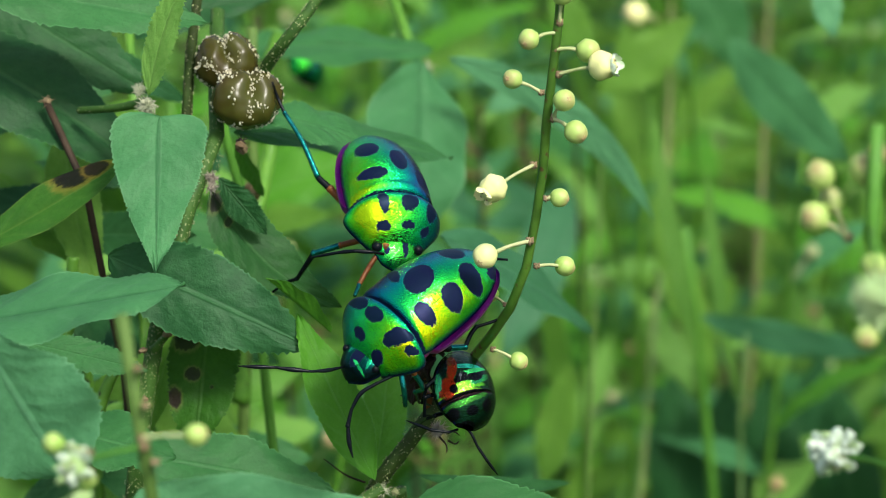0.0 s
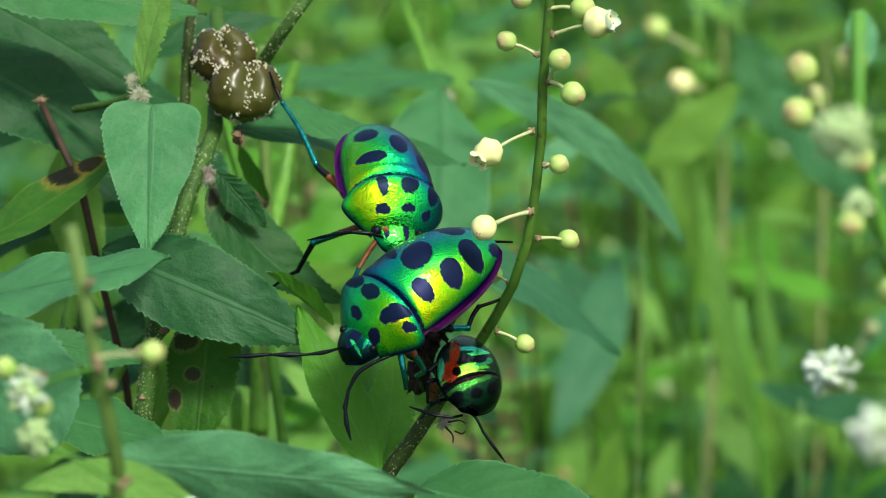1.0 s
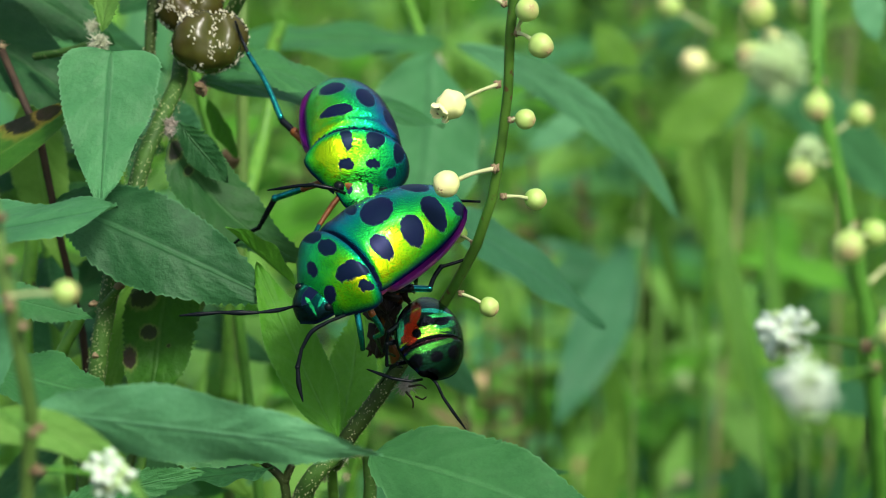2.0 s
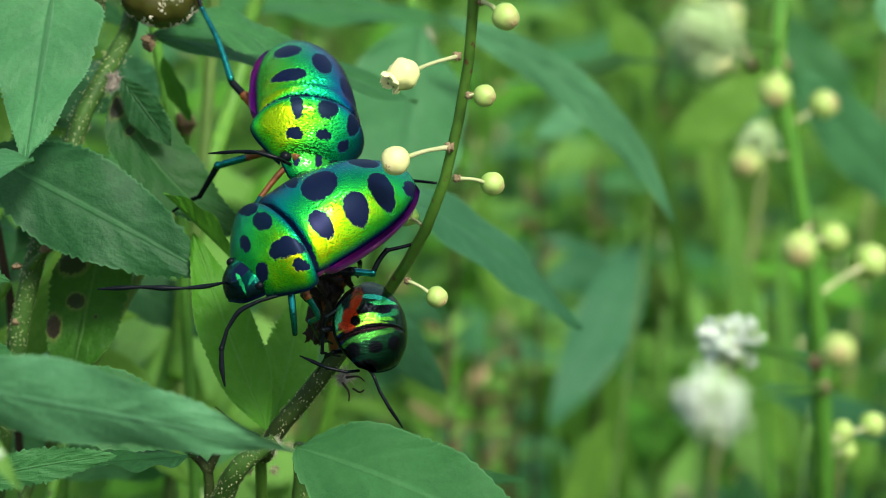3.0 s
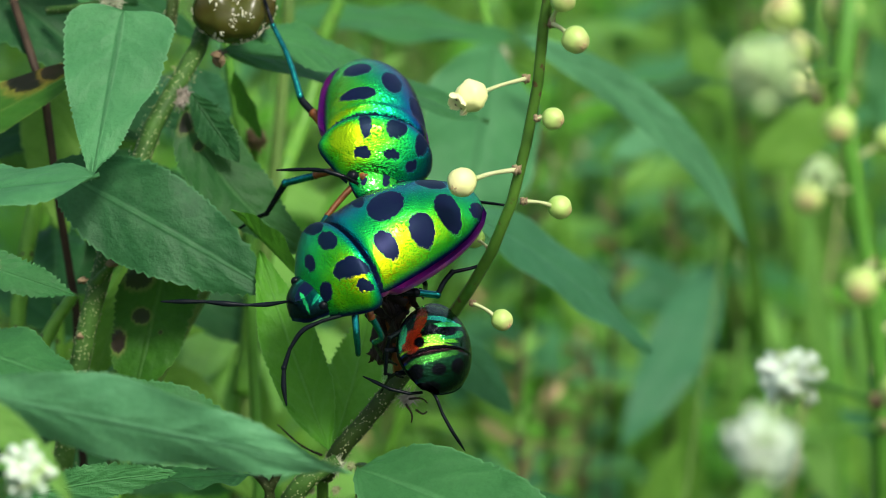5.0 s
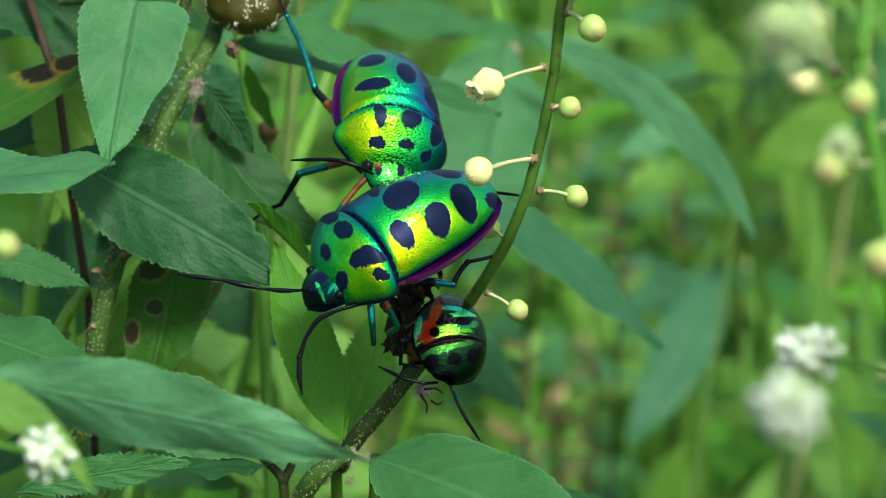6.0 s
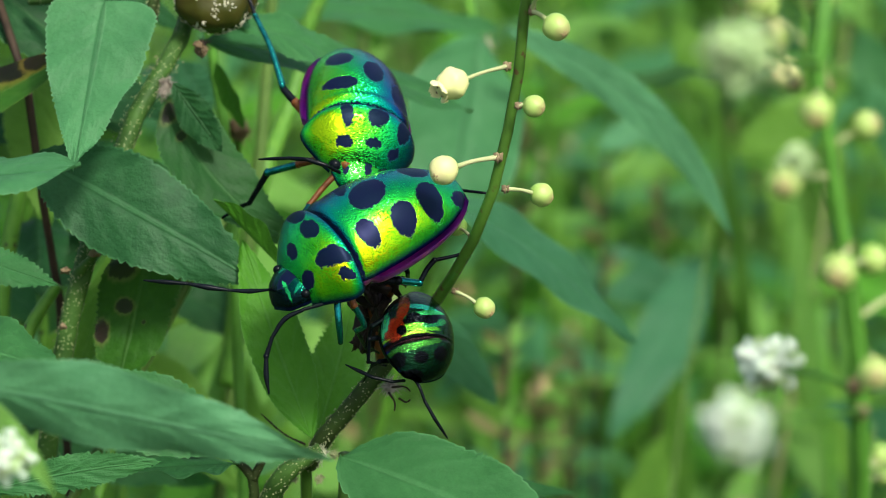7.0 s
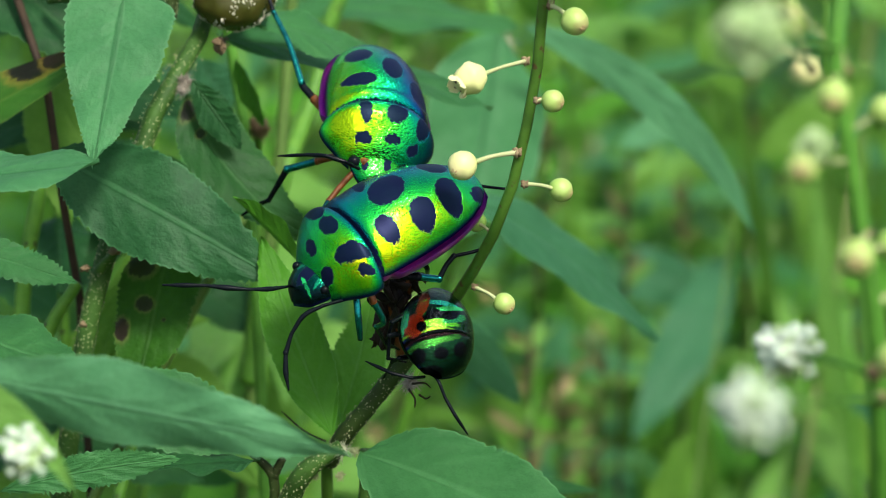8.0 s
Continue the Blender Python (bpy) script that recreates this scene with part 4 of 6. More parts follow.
# ---- nearer raceme at the side, out of focus ----
def near_raceme():
    o = rooted((19.49, 121.01, 541.70), (12, 0))
    plant = thing("flowering_herb", at(o), "green herb stalk with pale buds and white flowers", "plant")
    add_stem(plant, o, [(17.00, 123.68, 569.89), (16.44, 122.30, 563.48), (17.04, 121.84, 559.62), (17.91, 120.70, 556.49), (18.52, 120.31, 552.81), (18.87, 119.54, 548.10), (19.49, 121.01, 541.70), o], (0.42, 0.46, 0.5, 0.52, 0.55, 0.6, 0.7, 1.4), LEAF_STEM, n=90, bumps=0.14)
    for bud, joint, r in (
        ((16.31, 120.96, 562.42), (16.61, 122.21, 563.24), 0.85), ((18.84, 122.45, 561.30), (16.91, 122.02, 560.11), 0.75),
        ((14.25, 114.80, 561.12), (17.16, 121.67, 559.14), 0.8), ((17.21, 117.66, 555.96), (18.03, 120.53, 556.01), 0.95),
        ((19.45, 122.03, 554.92), (18.02, 120.26, 555.29), 0.8), ((21.76, 124.13, 552.89), (18.57, 120.26, 552.69), 0.95),
        ):
        add_bud(plant, o, bud, joint, r * 0.88, tip_dir=(0, -0.8, 0))
    for bud, joint, r in (
        ((18.45, 113.64, 552.71), (18.65, 119.25, 549.90), 0.85), ((20.45, 122.19, 544.95), (19.17, 120.38, 545.18), 0.6),
        ((22.22, 123.91, 544.48), (19.17, 120.29, 544.94), 0.7), ((20.91, 123.50, 543.34), (19.22, 120.11, 544.44), 0.6),
        ((13.57, 124.11, 564.30), (15.78, 124.80, 562.55), 1.0), ((14.06, 124.93, 566.55), (15.78, 124.80, 562.55), 1.0), ((16.64, 124.48, 566.86), (17.27, 124.76, 562.43), 1.1), ((14.92, 125.56, 564.62), (15.78, 124.80, 562.55), 0.9)):
        add_bud(plant, o, bud, joint, r * 0.88, tip_dir=(0, -0.8, 0))
    add_flower(plant, o, (15.30, 124.47, 548.55), (18.50, 119.21, 549.78), 1.5, PETAL_WHITE, face=(-0.3, -0.9, 0.1), petals=46, ragged=True, seed=21)
    add_flower(plant, o, (9.84, 91.42, 559.92), (18.93, 119.63, 548.34), 1.32, PETAL_WHITE, face=(-0.2, -0.9, 0.3), petals=46, ragged=True, seed=22)
    add_flower(plant, o, (10.02, 97.81, 571.75), (16.57, 122.56, 564.19), 1.35, PETAL_GREEN, face=(-0.2, -0.9, 0.3), petals=46, ragged=True, seed=23)
    add_flower(plant, o, (14.78, 115.12, 562.01), (17.72, 122.72, 556.82), 0.85, PETAL_GREEN, face=(-0.3, -0.9, 0.1), petals=30, ragged=True, seed=24)
    return plant


near_stand = near_raceme()


def near_stalk():
    o = rooted((-26.33, 124.23, 540.14), (-4, 0))
    plant = thing("flowering_herb", at(o), "slender green stalk with a small white flower", "plant")
    add_stem(plant, o, [(-26.11, 122.86, 562.43), (-25.87, 122.79, 559.62), (-25.53, 122.48, 556.16), (-25.15, 123.26, 550.49), (-25.37, 123.37, 545.58), (-26.33, 124.23, 540.14), o], (0.4, 0.5, 0.55, 0.6, 0.6, 0.6, 1.2), STEM_OLIVE, n=40)
    add_bud(plant, o, (-22.54, 121.42, 555.33), (-25.62, 122.09, 555.11), 0.65)
    add_bud(plant, o, (-30.62, 123.73, 554.39), (-28.56, 122.70, 554.18), 0.6)
    add_flower(plant, o, (-29.62, 123.44, 553.08), (-25.51, 121.93, 554.64), 1.25, PETAL_WHITE, face=(-0.3, -0.9, 0.2), petals=30, ragged=True, seed=31)
    add_flower(plant, o, (-21.70, 126.31, 542.71), (-25.39, 123.43, 544.70), 1.35, PETAL_WHITE, face=(-0.2, -0.9, 0.1), petals=46, ragged=True, seed=33)
    add_leaf(plant, o, (-31.82, 134.49, 542.27), (-19.56, 128.91, 538.92), (-25.68, 132.37, 541.65), LEAF_FRESH, "fresh yellow-green leaf", peak=0.4, arc=0.18, fold=0.15)
    add_flower(plant, o, (-29.49, 123.20, 550.33), (-25.02, 121.32, 547.77), 1.1, PETAL_GREEN, face=(-0.2, -0.9, 0.1), petals=46, ragged=True, seed=35)
    add_bud(plant, o, (-28.92, 123.77, 551.89), (-29.49, 123.20, 550.33), 0.55)
    for joint in ((-25.84, 122.68, 559.32), (-25.62, 122.76, 556.93), (-25.37, 122.75, 553.27), (-25.16, 123.40, 547.23), (-25.45, 123.43, 544.71)):
        q = rel((joint,), o)[0] + Vector((0.4, -0.3, 0))
        part("scale_bract", mesh_of("scale_bract", *ball_data(q, 0.26, 0.26, 0.22, 10, 7, 0.9, 3), NODE_SCALE), plant)
    return plant


near_stalk()


# ---- leaves and herbs behind ----
def back_herb(o, specs, label):
    plant = thing("herb", at(o), label, "plant", "herbs behind")
    for base, tip, side, material, peak, *bow in specs:
        add_leaf(plant, o, base, tip, side, material, peak=peak, bend=0.03, fold=0.1, arc=bow[0] if bow else None)
    return plant


def behind():
    o = rooted((6.06, 234.61, 489.11), (10, 30))
    p = back_herb(o, (
        ((0.70, 205.28, 528.37), (16.03, 216.41, 512.05), (7.47, 207.79, 519.63), LEAF_TEAL, 0.4),
        ((-3.00, 215.78, 515.53), (4.90, 222.83, 503.63), (0.29, 218.63, 507.74), LEAF_TEAL, 0.45),
        ((4.91, 244.27, 531.28), (-17.07, 244.97, 533.20), (-6.43, 248.60, 532.74), LEAF, 0.45),
        # Narrow dark blade added as the shadow under the leaf above it.
        ((1.18, 244.22, 531.13), (-10.40, 244.64, 532.29), (-4.56, 244.10, 530.80), LEAF_DARK, 0.5),
        ((3.33, 240.66, 531.77), (0.05, 227.75, 517.16), (7.36, 237.90, 524.19), LEAF_MID, 0.45),
        ((5.25, 233.99, 534.30), (26.50, 239.00, 512.90), (13.60, 235.90, 528.30), LEAF_PALE, 0.4, 0.1),
    ), "green herb with long pointed leaves")
    add_fuzz(p, o, (4.03, 242.00, 530.26), 1.5, 80, 17)
    add_stem(p, o, [(0.84, 252.46, 538.16), (3.91, 245.81, 530.31), (0.81, 235.49, 517.56), (-2.25, 235.70, 507.74), o], (0.5, 0.6, 0.7, 0.8, 1.5), STEM)
    o = rooted((28.52, 275.06, 469.99), (10, 30))
    p = back_herb(o, (
        ((35.23, 350.90, 469.95), (21.67, 326.06, 453.82), (32.55, 338.25, 461.26), LEAF_TEAL, 0.45),
        ((12.44, 272.87, 516.07), (30.06, 282.21, 515.68), (19.93, 274.00, 517.60), LEAF_PALE, 0.45),
        ((33.72, 349.09, 464.98), (14.82, 350.64, 469.24), (23.89, 348.57, 463.56), LEAF_TEAL, 0.45),
        ((37.89, 338.43, 487.79), (52.12, 341.75, 496.91), (42.54, 340.90, 494.58), LEAF_BRIGHT, 0.45),
        ((17.80, 304.87, 499.79), (25.91, 306.25, 503.58), (21.69, 306.16, 503.33), LEAF_PALE, 0.5),
        ((27.09, 310.01, 513.92), (31.67, 306.76, 504.98), (31.29, 308.92, 510.91), LEAF_BRIGHT, 0.5),
    ), "green herb with long pointed leaves")
    o = rooted((42.13, 307.42, 454.70), (10, 30))
    q = back_herb(o, (
        ((48.89, 259.01, 530.08), (49.60, 256.60, 524.60), (50.90, 258.10, 527.60), LEAF_PALE, 0.4),
        ((52.82, 382.72, 453.18), (55.56, 394.01, 484.20), (59.54, 387.51, 466.32), LEAF_BRIGHT, 0.5),
        ((55.53, 340.11, 440.29), (47.46, 349.92, 467.25), (54.14, 345.26, 454.46), LEAF_BRIGHT, 0.5),
        ((56.60, 357.60, 489.70), (42.40, 358.90, 481.80), (50.60, 357.90, 483.20), LEAF_MID, 0.5),
        ((47.77, 300.00, 508.89), (63.57, 300.00, 490.84), (57.13, 300.00, 503.63), LEAF_MID, 0.45),
        ((46.41, 310.00, 466.23), (71.90, 310.00, 458.68), (58.71, 310.00, 465.04), LEAF_TEAL, 0.45),
        ((25.64, 290.00, 471.48), (22.05, 290.00, 454.08), (21.54, 290.00, 463.91), LEAF_BRIGHT, 0.5),
        ((66.47, 371.97, 475.72), (58.71, 378.47, 493.59), (66.56, 376.02, 486.86), LEAF, 0.5),
    ), "green herb with long pointed leaves")
    add_stem(q, o, [(59.97, 395.91, 489.42), (53.28, 367.37, 463.09), (47.60, 345.37, 454.76), (45.46, 341.16, 443.18), (42.28, 334.09, 423.75), o], (0.3, 0.5, 0.7, 0.7, 0.7, 1.5), STEM_TAN)
    add_bud(q, o, (43.54, 339.96, 498.54), (46.50, 341.50, 497.00), 1.7, material=BUD_CREAM)
    add_bud(q, o, (40.60, 341.00, 506.20), (46.50, 341.50, 502.00), 1.6)
    add_stem(q, o, [(46.40, 341.50, 510.00), (46.60, 341.60, 497.00), (44.50, 340.00, 470.00), o], (0.4, 0.5, 0.7, 1.5), STEM)
    add_stem(q, o, [(83.90, 429.25, 476.81), (71.05, 380.88, 448.10), (69.01, 375.34, 432.90), (64.58, 364.84, 404.03), o], (0.3, 0.5, 0.7, 0.7, 1.5), STEM_TAN)
    add_stem(q, o, [(30.93, 295.43, 499.91), (29.60, 288.46, 496.39), (27.91, 282.18, 489.55), o], (0.15, 0.25, 0.35, 1.2), STEM_OLIVE)


    o = rooted((51.01, 330.00, 443.42), (6, 20))
    p = back_herb(o, (
        ((50.51, 330.00, 446.64), (43.71, 332.00, 490.51), (48.34, 331.00, 469.74), LEAF_FRESH, 0.5),
        ((34.30, 345.00, 431.48), (30.68, 346.00, 460.86), (34.05, 345.00, 448.20), LEAF_BRIGHT, 0.5),
        ((43.71, 352.00, 450.09), (35.08, 355.00, 497.92), (40.13, 353.00, 475.82), LEAF_BRIGHT, 0.5),
        ((53.72, 320.00, 448.09), (49.65, 322.00, 483.57), (52.57, 321.00, 467.60), LEAF_FRESH, 0.5),
    ), "fresh green herb with narrow upright blades")
    add_stem(p, o, [(48.63, 331.00, 469.74), (50.94, 330.00, 445.03), o], (0.6, 1.2, 2.0), LEAF_STEM)
    # a broad dark herb low down, with two pale stalks before it
    o = rooted((66.0, 352.0, 376.0), (4, 12))
    blades = (
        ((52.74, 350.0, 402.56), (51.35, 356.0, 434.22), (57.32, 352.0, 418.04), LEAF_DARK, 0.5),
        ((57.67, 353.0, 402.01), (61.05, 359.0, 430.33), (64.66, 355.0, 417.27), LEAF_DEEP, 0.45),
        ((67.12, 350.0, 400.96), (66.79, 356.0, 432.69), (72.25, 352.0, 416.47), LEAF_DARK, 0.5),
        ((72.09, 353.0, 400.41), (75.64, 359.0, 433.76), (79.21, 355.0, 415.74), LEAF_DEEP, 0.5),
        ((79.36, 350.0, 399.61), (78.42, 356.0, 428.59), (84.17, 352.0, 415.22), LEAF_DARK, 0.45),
    )
    p = back_herb(o, blades, "dark green broad-leaved herb low in the meadow")
    add_stem(p, o, [(66.0, 352.0, 378.0), (67.5, 355.0, 340.0), o], (0.9, 1.4, 2.2), STEM)
    for foot, *_ in blades:
        add_stem(p, o, [foot, (66.0 + (foot[0] - 66.0) * 0.55, 351.5, 388.0), (66.0, 352.0, 376.0)], (0.4, 0.5, 0.8), STEM, "petiole", n=12)
    for pts in (((40.26, 305.0, 475.73), (38.7, 305.0, 462.74), (37.73, 305.0, 452.73), (36.49, 305.0, 440.77)), ((51.57, 305.0, 465.63), (50.88, 305.0, 456.48), (50.63, 305.0, 449.69), (51.02, 305.0, 439.21))):
        o = rooted(pts[-1], (-3, 8))
        p = thing("stalk", at(o), "bare pale green stalk in the meadow", "plant", "bare stalks behind")
        add_stem(p, o, [*pts, o], (0.15, 0.8, 1.1, 1.3, 1.8), STEM_PALE)


behind()


def close_behind():
    """Fresh leaves in the gaps of the front plants."""
    o = rooted((-19.66, 242.70, 485.29), (0, 20))
    p = back_herb(o, (
        ((-22.94, 300.77, 488.53), (-20.94, 219.12, 503.87), (-18.64, 256.52, 497.19), LEAF_FRESH, 0.5),
        ((-16.69, 317.48, 482.34), (-16.39, 237.47, 496.96), (-13.31, 272.86, 490.00), LEAF_FRESH, 0.5),
        ((-25.95, 283.43, 493.00), (-23.12, 212.90, 507.62), (-22.09, 248.06, 500.00), LEAF_FRESH, 0.5),
    ), "fresh green herb in a gap of the front plants")
    add_stem(p, o, [(-17.63, 268.93, 526.08), (-18.28, 254.92, 508.44), (-18.82, 251.55, 499.18), (-19.39, 242.70, 485.29), o], (0.12, 0.4, 0.6, 0.8, 1.5), STEM)
    o = rooted((-25.88, 197.12, 516.35), (0, 10))
    p = back_herb(o, (
        ((-24.76, 192.23, 528.97), (-25.66, 189.55, 521.60), (-24.00, 191.03, 525.68), LEAF_FRESH, 0.5),
        ((-31.68, 210.25, 526.39), (-33.03, 206.87, 517.09), (-30.55, 208.72, 522.17), LEAF, 0.5),
        ((-23.70, 285.80, 492.10), (-25.10, 254.40, 490.20), (-21.10, 270.10, 491.10), LEAF_FRESH, 0.5),
    ), "fresh green herb in a gap of the front plants")
    add_stem(p, o, [(-25.65, 204.91, 527.34), (-26.09, 201.90, 519.08), o], (0.4, 0.5, 1.2), STEM)


close_behind()


def dry_sprigs():
    """Withered brownish sprigs among the herbs."""
    rng = random.Random(41)
    for top, bits in (((7.62, 289.62, 483.93), 22), ((12.04, 313.04, 470.12), 26), ((19.35, 347.28, 460.00), 20), ((7.10, 277.99, 478.04), 22), ((15.87, 318.87, 460.11), 24), ((29.94, 354.52, 479.90), 20), ((21.31, 338.38, 487.64), 18), ((40.87, 379.80, 497.25), 20), ((9.99, 323.10, 497.76), 16), ((57.63, 382.90, 453.67), 18), ((-9.17, 326.61, 507.40), 14)):
        o = rooted(top, (rng.uniform(-15, 15), 20))
        p = thing("dry_sprig", at(o), "withered brown sprig among green herbs", "plant", "dry sprigs behind")
        add_stem(p, o, [top, Vector(top) * 0.8 + Vector(o) * 0.2, o], (0.25, 0.5, 1.0), TWIG)
        for k in range(bits):
            q = Vector(top) + Vector((rng.uniform(-3, 3), rng.uniform(-3, 3), -rng.uniform(0, 17)))
            foot = Vector(top).lerp(Vector(o), min(1.0, max(0.0, (top[2] - q.z + 2) / (top[2] - o[2]))))
            d = Vector((rng.uniform(-1, 1), rng.uniform(-1, 1), rng.uniform(-0.4, 1))).normalized()
            L = rng.uniform(1, 3.2)
            side = d.cross(Vector((0.2, -0.8, 0.5))).normalized() * L * 0.25
            add_leaf(p, o, foot, q + d * L, foot.lerp(q + d * L, 0.5) + side, (LEAF_DRY, LEAF_FRESH, LEAF_DRY, LEAF_GRASS)[k % 4], peak=0.5, n=6)


dry_sprigs()


def herb_model(seed, height, leaves, material):
    """A whole herb: stem, side shoots and lance-shaped leaves."""
    rng = random.Random(seed)
    plant = thing("herb", Matrix(), "leafy green herb standing among others", "plant", "herbs behind")
    top = Vector((rng.uniform(-40, 40), rng.uniform(-40, 40), height))
    mid = top * 0.5 + Vector((rng.uniform(-15, 15), rng.uniform(-15, 15), 0))
    part("stem", tube("stem", [(0, 0, -10), mid, top], (2.2, 1.6, 0.8), STEM, 16, 7), plant)
    made = []
    for k in range(leaves):
        u = 0.2 + 0.8 * k / leaves
        p = (mid * (u * 2)) if u < 0.5 else mid.lerp(top, u * 2 - 1)
        a = k * 2.4 + rng.uniform(-0.5, 0.5)
        L = rng.uniform(24, 52) * (1.2 - 0.4 * u)
        d = Vector((math.cos(a), math.sin(a), rng.uniform(-0.3, 1.1))).normalized()
        side = d.cross(Vector((0, 0, 1))).normalized() * L * rng.uniform(0.12, 0.19)
        part("leaf", leaf_mesh("leaf", p, p + d * L, p + d * L * 0.4 + side, material[k % len(material)], peak=0.4, bend=0.08, fold=0.15, n=10), plant)
    return plant


def thicket():
    rng = random.Random(77)
    models = [herb_model(s, h, n, m) for s, h, n, m in ((1, 440, 44, (LEAF_MID, LEAF_FRESH, LEAF_GRASS)), (2, 390, 40, (LEAF, LEAF_GRASS, LEAF_BRIGHT)), (3, 330, 36, (LEAF_BRIGHT, LEAF_BRIGHT, LEAF)), (4, 490, 46, (LEAF_BRIGHT, LEAF_MID)))]
    total = 96
    for k in range(total):
        y = 310 + 1300 * (k / total) ** 1.6 + rng.uniform(-25, 25)
        x = rng.uniform(-0.27, 0.3) * y + 10
        m = pose(x * MM, y * MM, 0, rng.uniform(-8, 8), rng.uniform(-8, 8), rng.uniform(0, 360))
        if k < 4:
            models[k].matrix_world = m
        else:
            copy_thing(models[k % 4], m)


def sprig_model(seed, height, leaves):
    """A thin sprig with many small leaves and a few pale or pinkish buds."""
    rng = random.Random(seed)
    plant = thing("sprig", Matrix(), "thin green sprig with small leaves and pale buds", "plant", "sprigs behind")
    top = Vector((rng.uniform(-20, 20), rng.uniform(-20, 20), height))
    mid = top * 0.55 + Vector((rng.uniform(-12, 12), rng.uniform(-12, 12), 0))
    part("stem", tube("stem", [(0, 0, -12), mid, top], (1.3, 0.9, 0.4), STEM, 16, 6), plant)
    kinds = (LEAF_BRIGHT, LEAF_FRESH, LEAF_MID, LEAF_GRASS)
    for k in range(leaves):
        u = 0.45 + 0.55 * k / leaves
        p = (mid * (u / 0.55)) if u < 0.55 else mid.lerp(top, (u - 0.55) / 0.45)
        a = k * 2.4 + rng.uniform(-0.6, 0.6)
        L = rng.uniform(10, 24)
        d = Vector((math.cos(a), math.sin(a), rng.uniform(-0.3, 0.9))).normalized()
        side = d.cross(Vector((0, 0, 1))).normalized() * L * rng.uniform(0.12, 0.2)
        part("leaf", leaf_mesh("leaf", p, p + d * L, p + d * L * 0.4 + side, kinds[k % 4], peak=0.4, bend=0.08, fold=0.15, n=8), plant)
        if k % 5 == 0:
            c = p + d * rng.uniform(4, 8) + Vector((0, 0, 3))
            r = rng.uniform(0.9, 1.6)
            part("bud", mesh_of("bud", *ball_data(c, r, r, r, 10, 7, 0.2, k), (STALK, BUD_TIP, PETAL_GREEN)[k % 3]), plant)
            part("stalk", tube("stalk", [p, (p + c) / 2, c], (0.25, 0.2, 0.2), STALK, 5, 5), plant)
    return plant


def sprigs():
    rng = random.Random(19)
    models = [sprig_model(s, h, n) for s, h, n in ((5, 500, 34), (6, 450, 30), (7, 540, 38))]
    for k in range(54):
        y = 372 + 360 * (k / 54) ** 1.2
        x = rng.uniform(-0.12, 0.26) * y
        m = pose(x * MM, y * MM, -rng.uniform(0, 0.06), rng.uniform(-5, 5), rng.uniform(-5, 5), rng.uniform(0, 360))
        if k < 3:
            models[k].matrix_world = m
        else:
            copy_thing(models[k % 3], m)


def undergrowth():
    """Shaded leaves close behind the galled herb."""
    rng = random.Random(8)
    # Light and shade put into the colours: dark greens where shaded, bright elsewhere.
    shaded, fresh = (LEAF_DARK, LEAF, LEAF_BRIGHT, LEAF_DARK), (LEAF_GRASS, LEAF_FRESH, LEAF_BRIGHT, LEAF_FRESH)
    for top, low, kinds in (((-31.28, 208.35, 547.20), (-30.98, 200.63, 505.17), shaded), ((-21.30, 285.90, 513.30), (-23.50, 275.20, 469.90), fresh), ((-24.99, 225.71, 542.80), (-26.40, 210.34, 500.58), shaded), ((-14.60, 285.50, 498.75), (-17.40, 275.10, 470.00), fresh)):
        o = rooted(low, (0, 15))
        p = thing("herb", at(o), "shaded green herb close behind the front plants", "plant", "herbs behind")
        add_stem(p, o, [top, [(a + c) / 2 for a, c in zip(top, low)], low, o], (0.4, 0.6, 0.7, 1.4), STEM)
        for k in range(15):
            u = (k + rng.random()) / 15
            q = Vector(top).lerp(Vector(low), u)
            a = k * 2.4 + rng.uniform(-0.6, 0.6)
            d = Vector((math.cos(a), 0.6 * math.sin(a) + 0.15, rng.uniform(-0.7, 0.4))).normalized()
            L = rng.uniform(8, 17)
            side = d.cross(Vector((0, -0.6, 0.8))).normalized() * L * rng.uniform(0.14, 0.24)
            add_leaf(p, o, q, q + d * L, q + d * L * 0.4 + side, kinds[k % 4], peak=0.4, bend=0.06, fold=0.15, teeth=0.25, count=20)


def grass():
    """Low grass over the ground between the herbs."""
    rng = random.Random(5)
    verts, faces, uvs = [], [], []
    for k in range(16000):
        if k < 5200:
            y = 180 + 2600 * rng.random() ** 1.5
            x = rng.uniform(-0.45, 0.45) * y
        else:
            away, round_ = 260 + 2600 * rng.random() ** 1.2, rng.uniform(0, 6.283)
            x, y = away * math.sin(round_), away * math.cos(round_)
        a, lean = rng.uniform(0, 6.28), rng.uniform(0.1, 0.6)
        hgt, w = rng.uniform(70, 230), rng.uniform(2.0, 4.5)
        d = Vector((math.cos(a), math.sin(a), 0))
        s = Vector((-d.y, d.x, 0)) * w
        o = len(verts)
        for i in range(5):
            u = i / 4
            c = Vector((x, y, -12)) + d * (lean * hgt * u * u) + Vector((0, 0, hgt * (u - 0.25 * lean * u * u)))
            verts += [c - s * (1 - u * 0.95), c + s * (1 - u * 0.95)]
            uvs += [(u, 0.1), (u, 0.9)]
        for i in range(4):
            faces.append((o + 2 * i, o + 2 * i + 1, o + 2 * i + 3, o + 2 * i + 2))
    ob = new("grass", mesh_of("grass", verts, faces, LEAF_BRIGHT, uvs))
    tagged(ob, "tall fresh green grass covering the ground", "grass", kind="stuff")


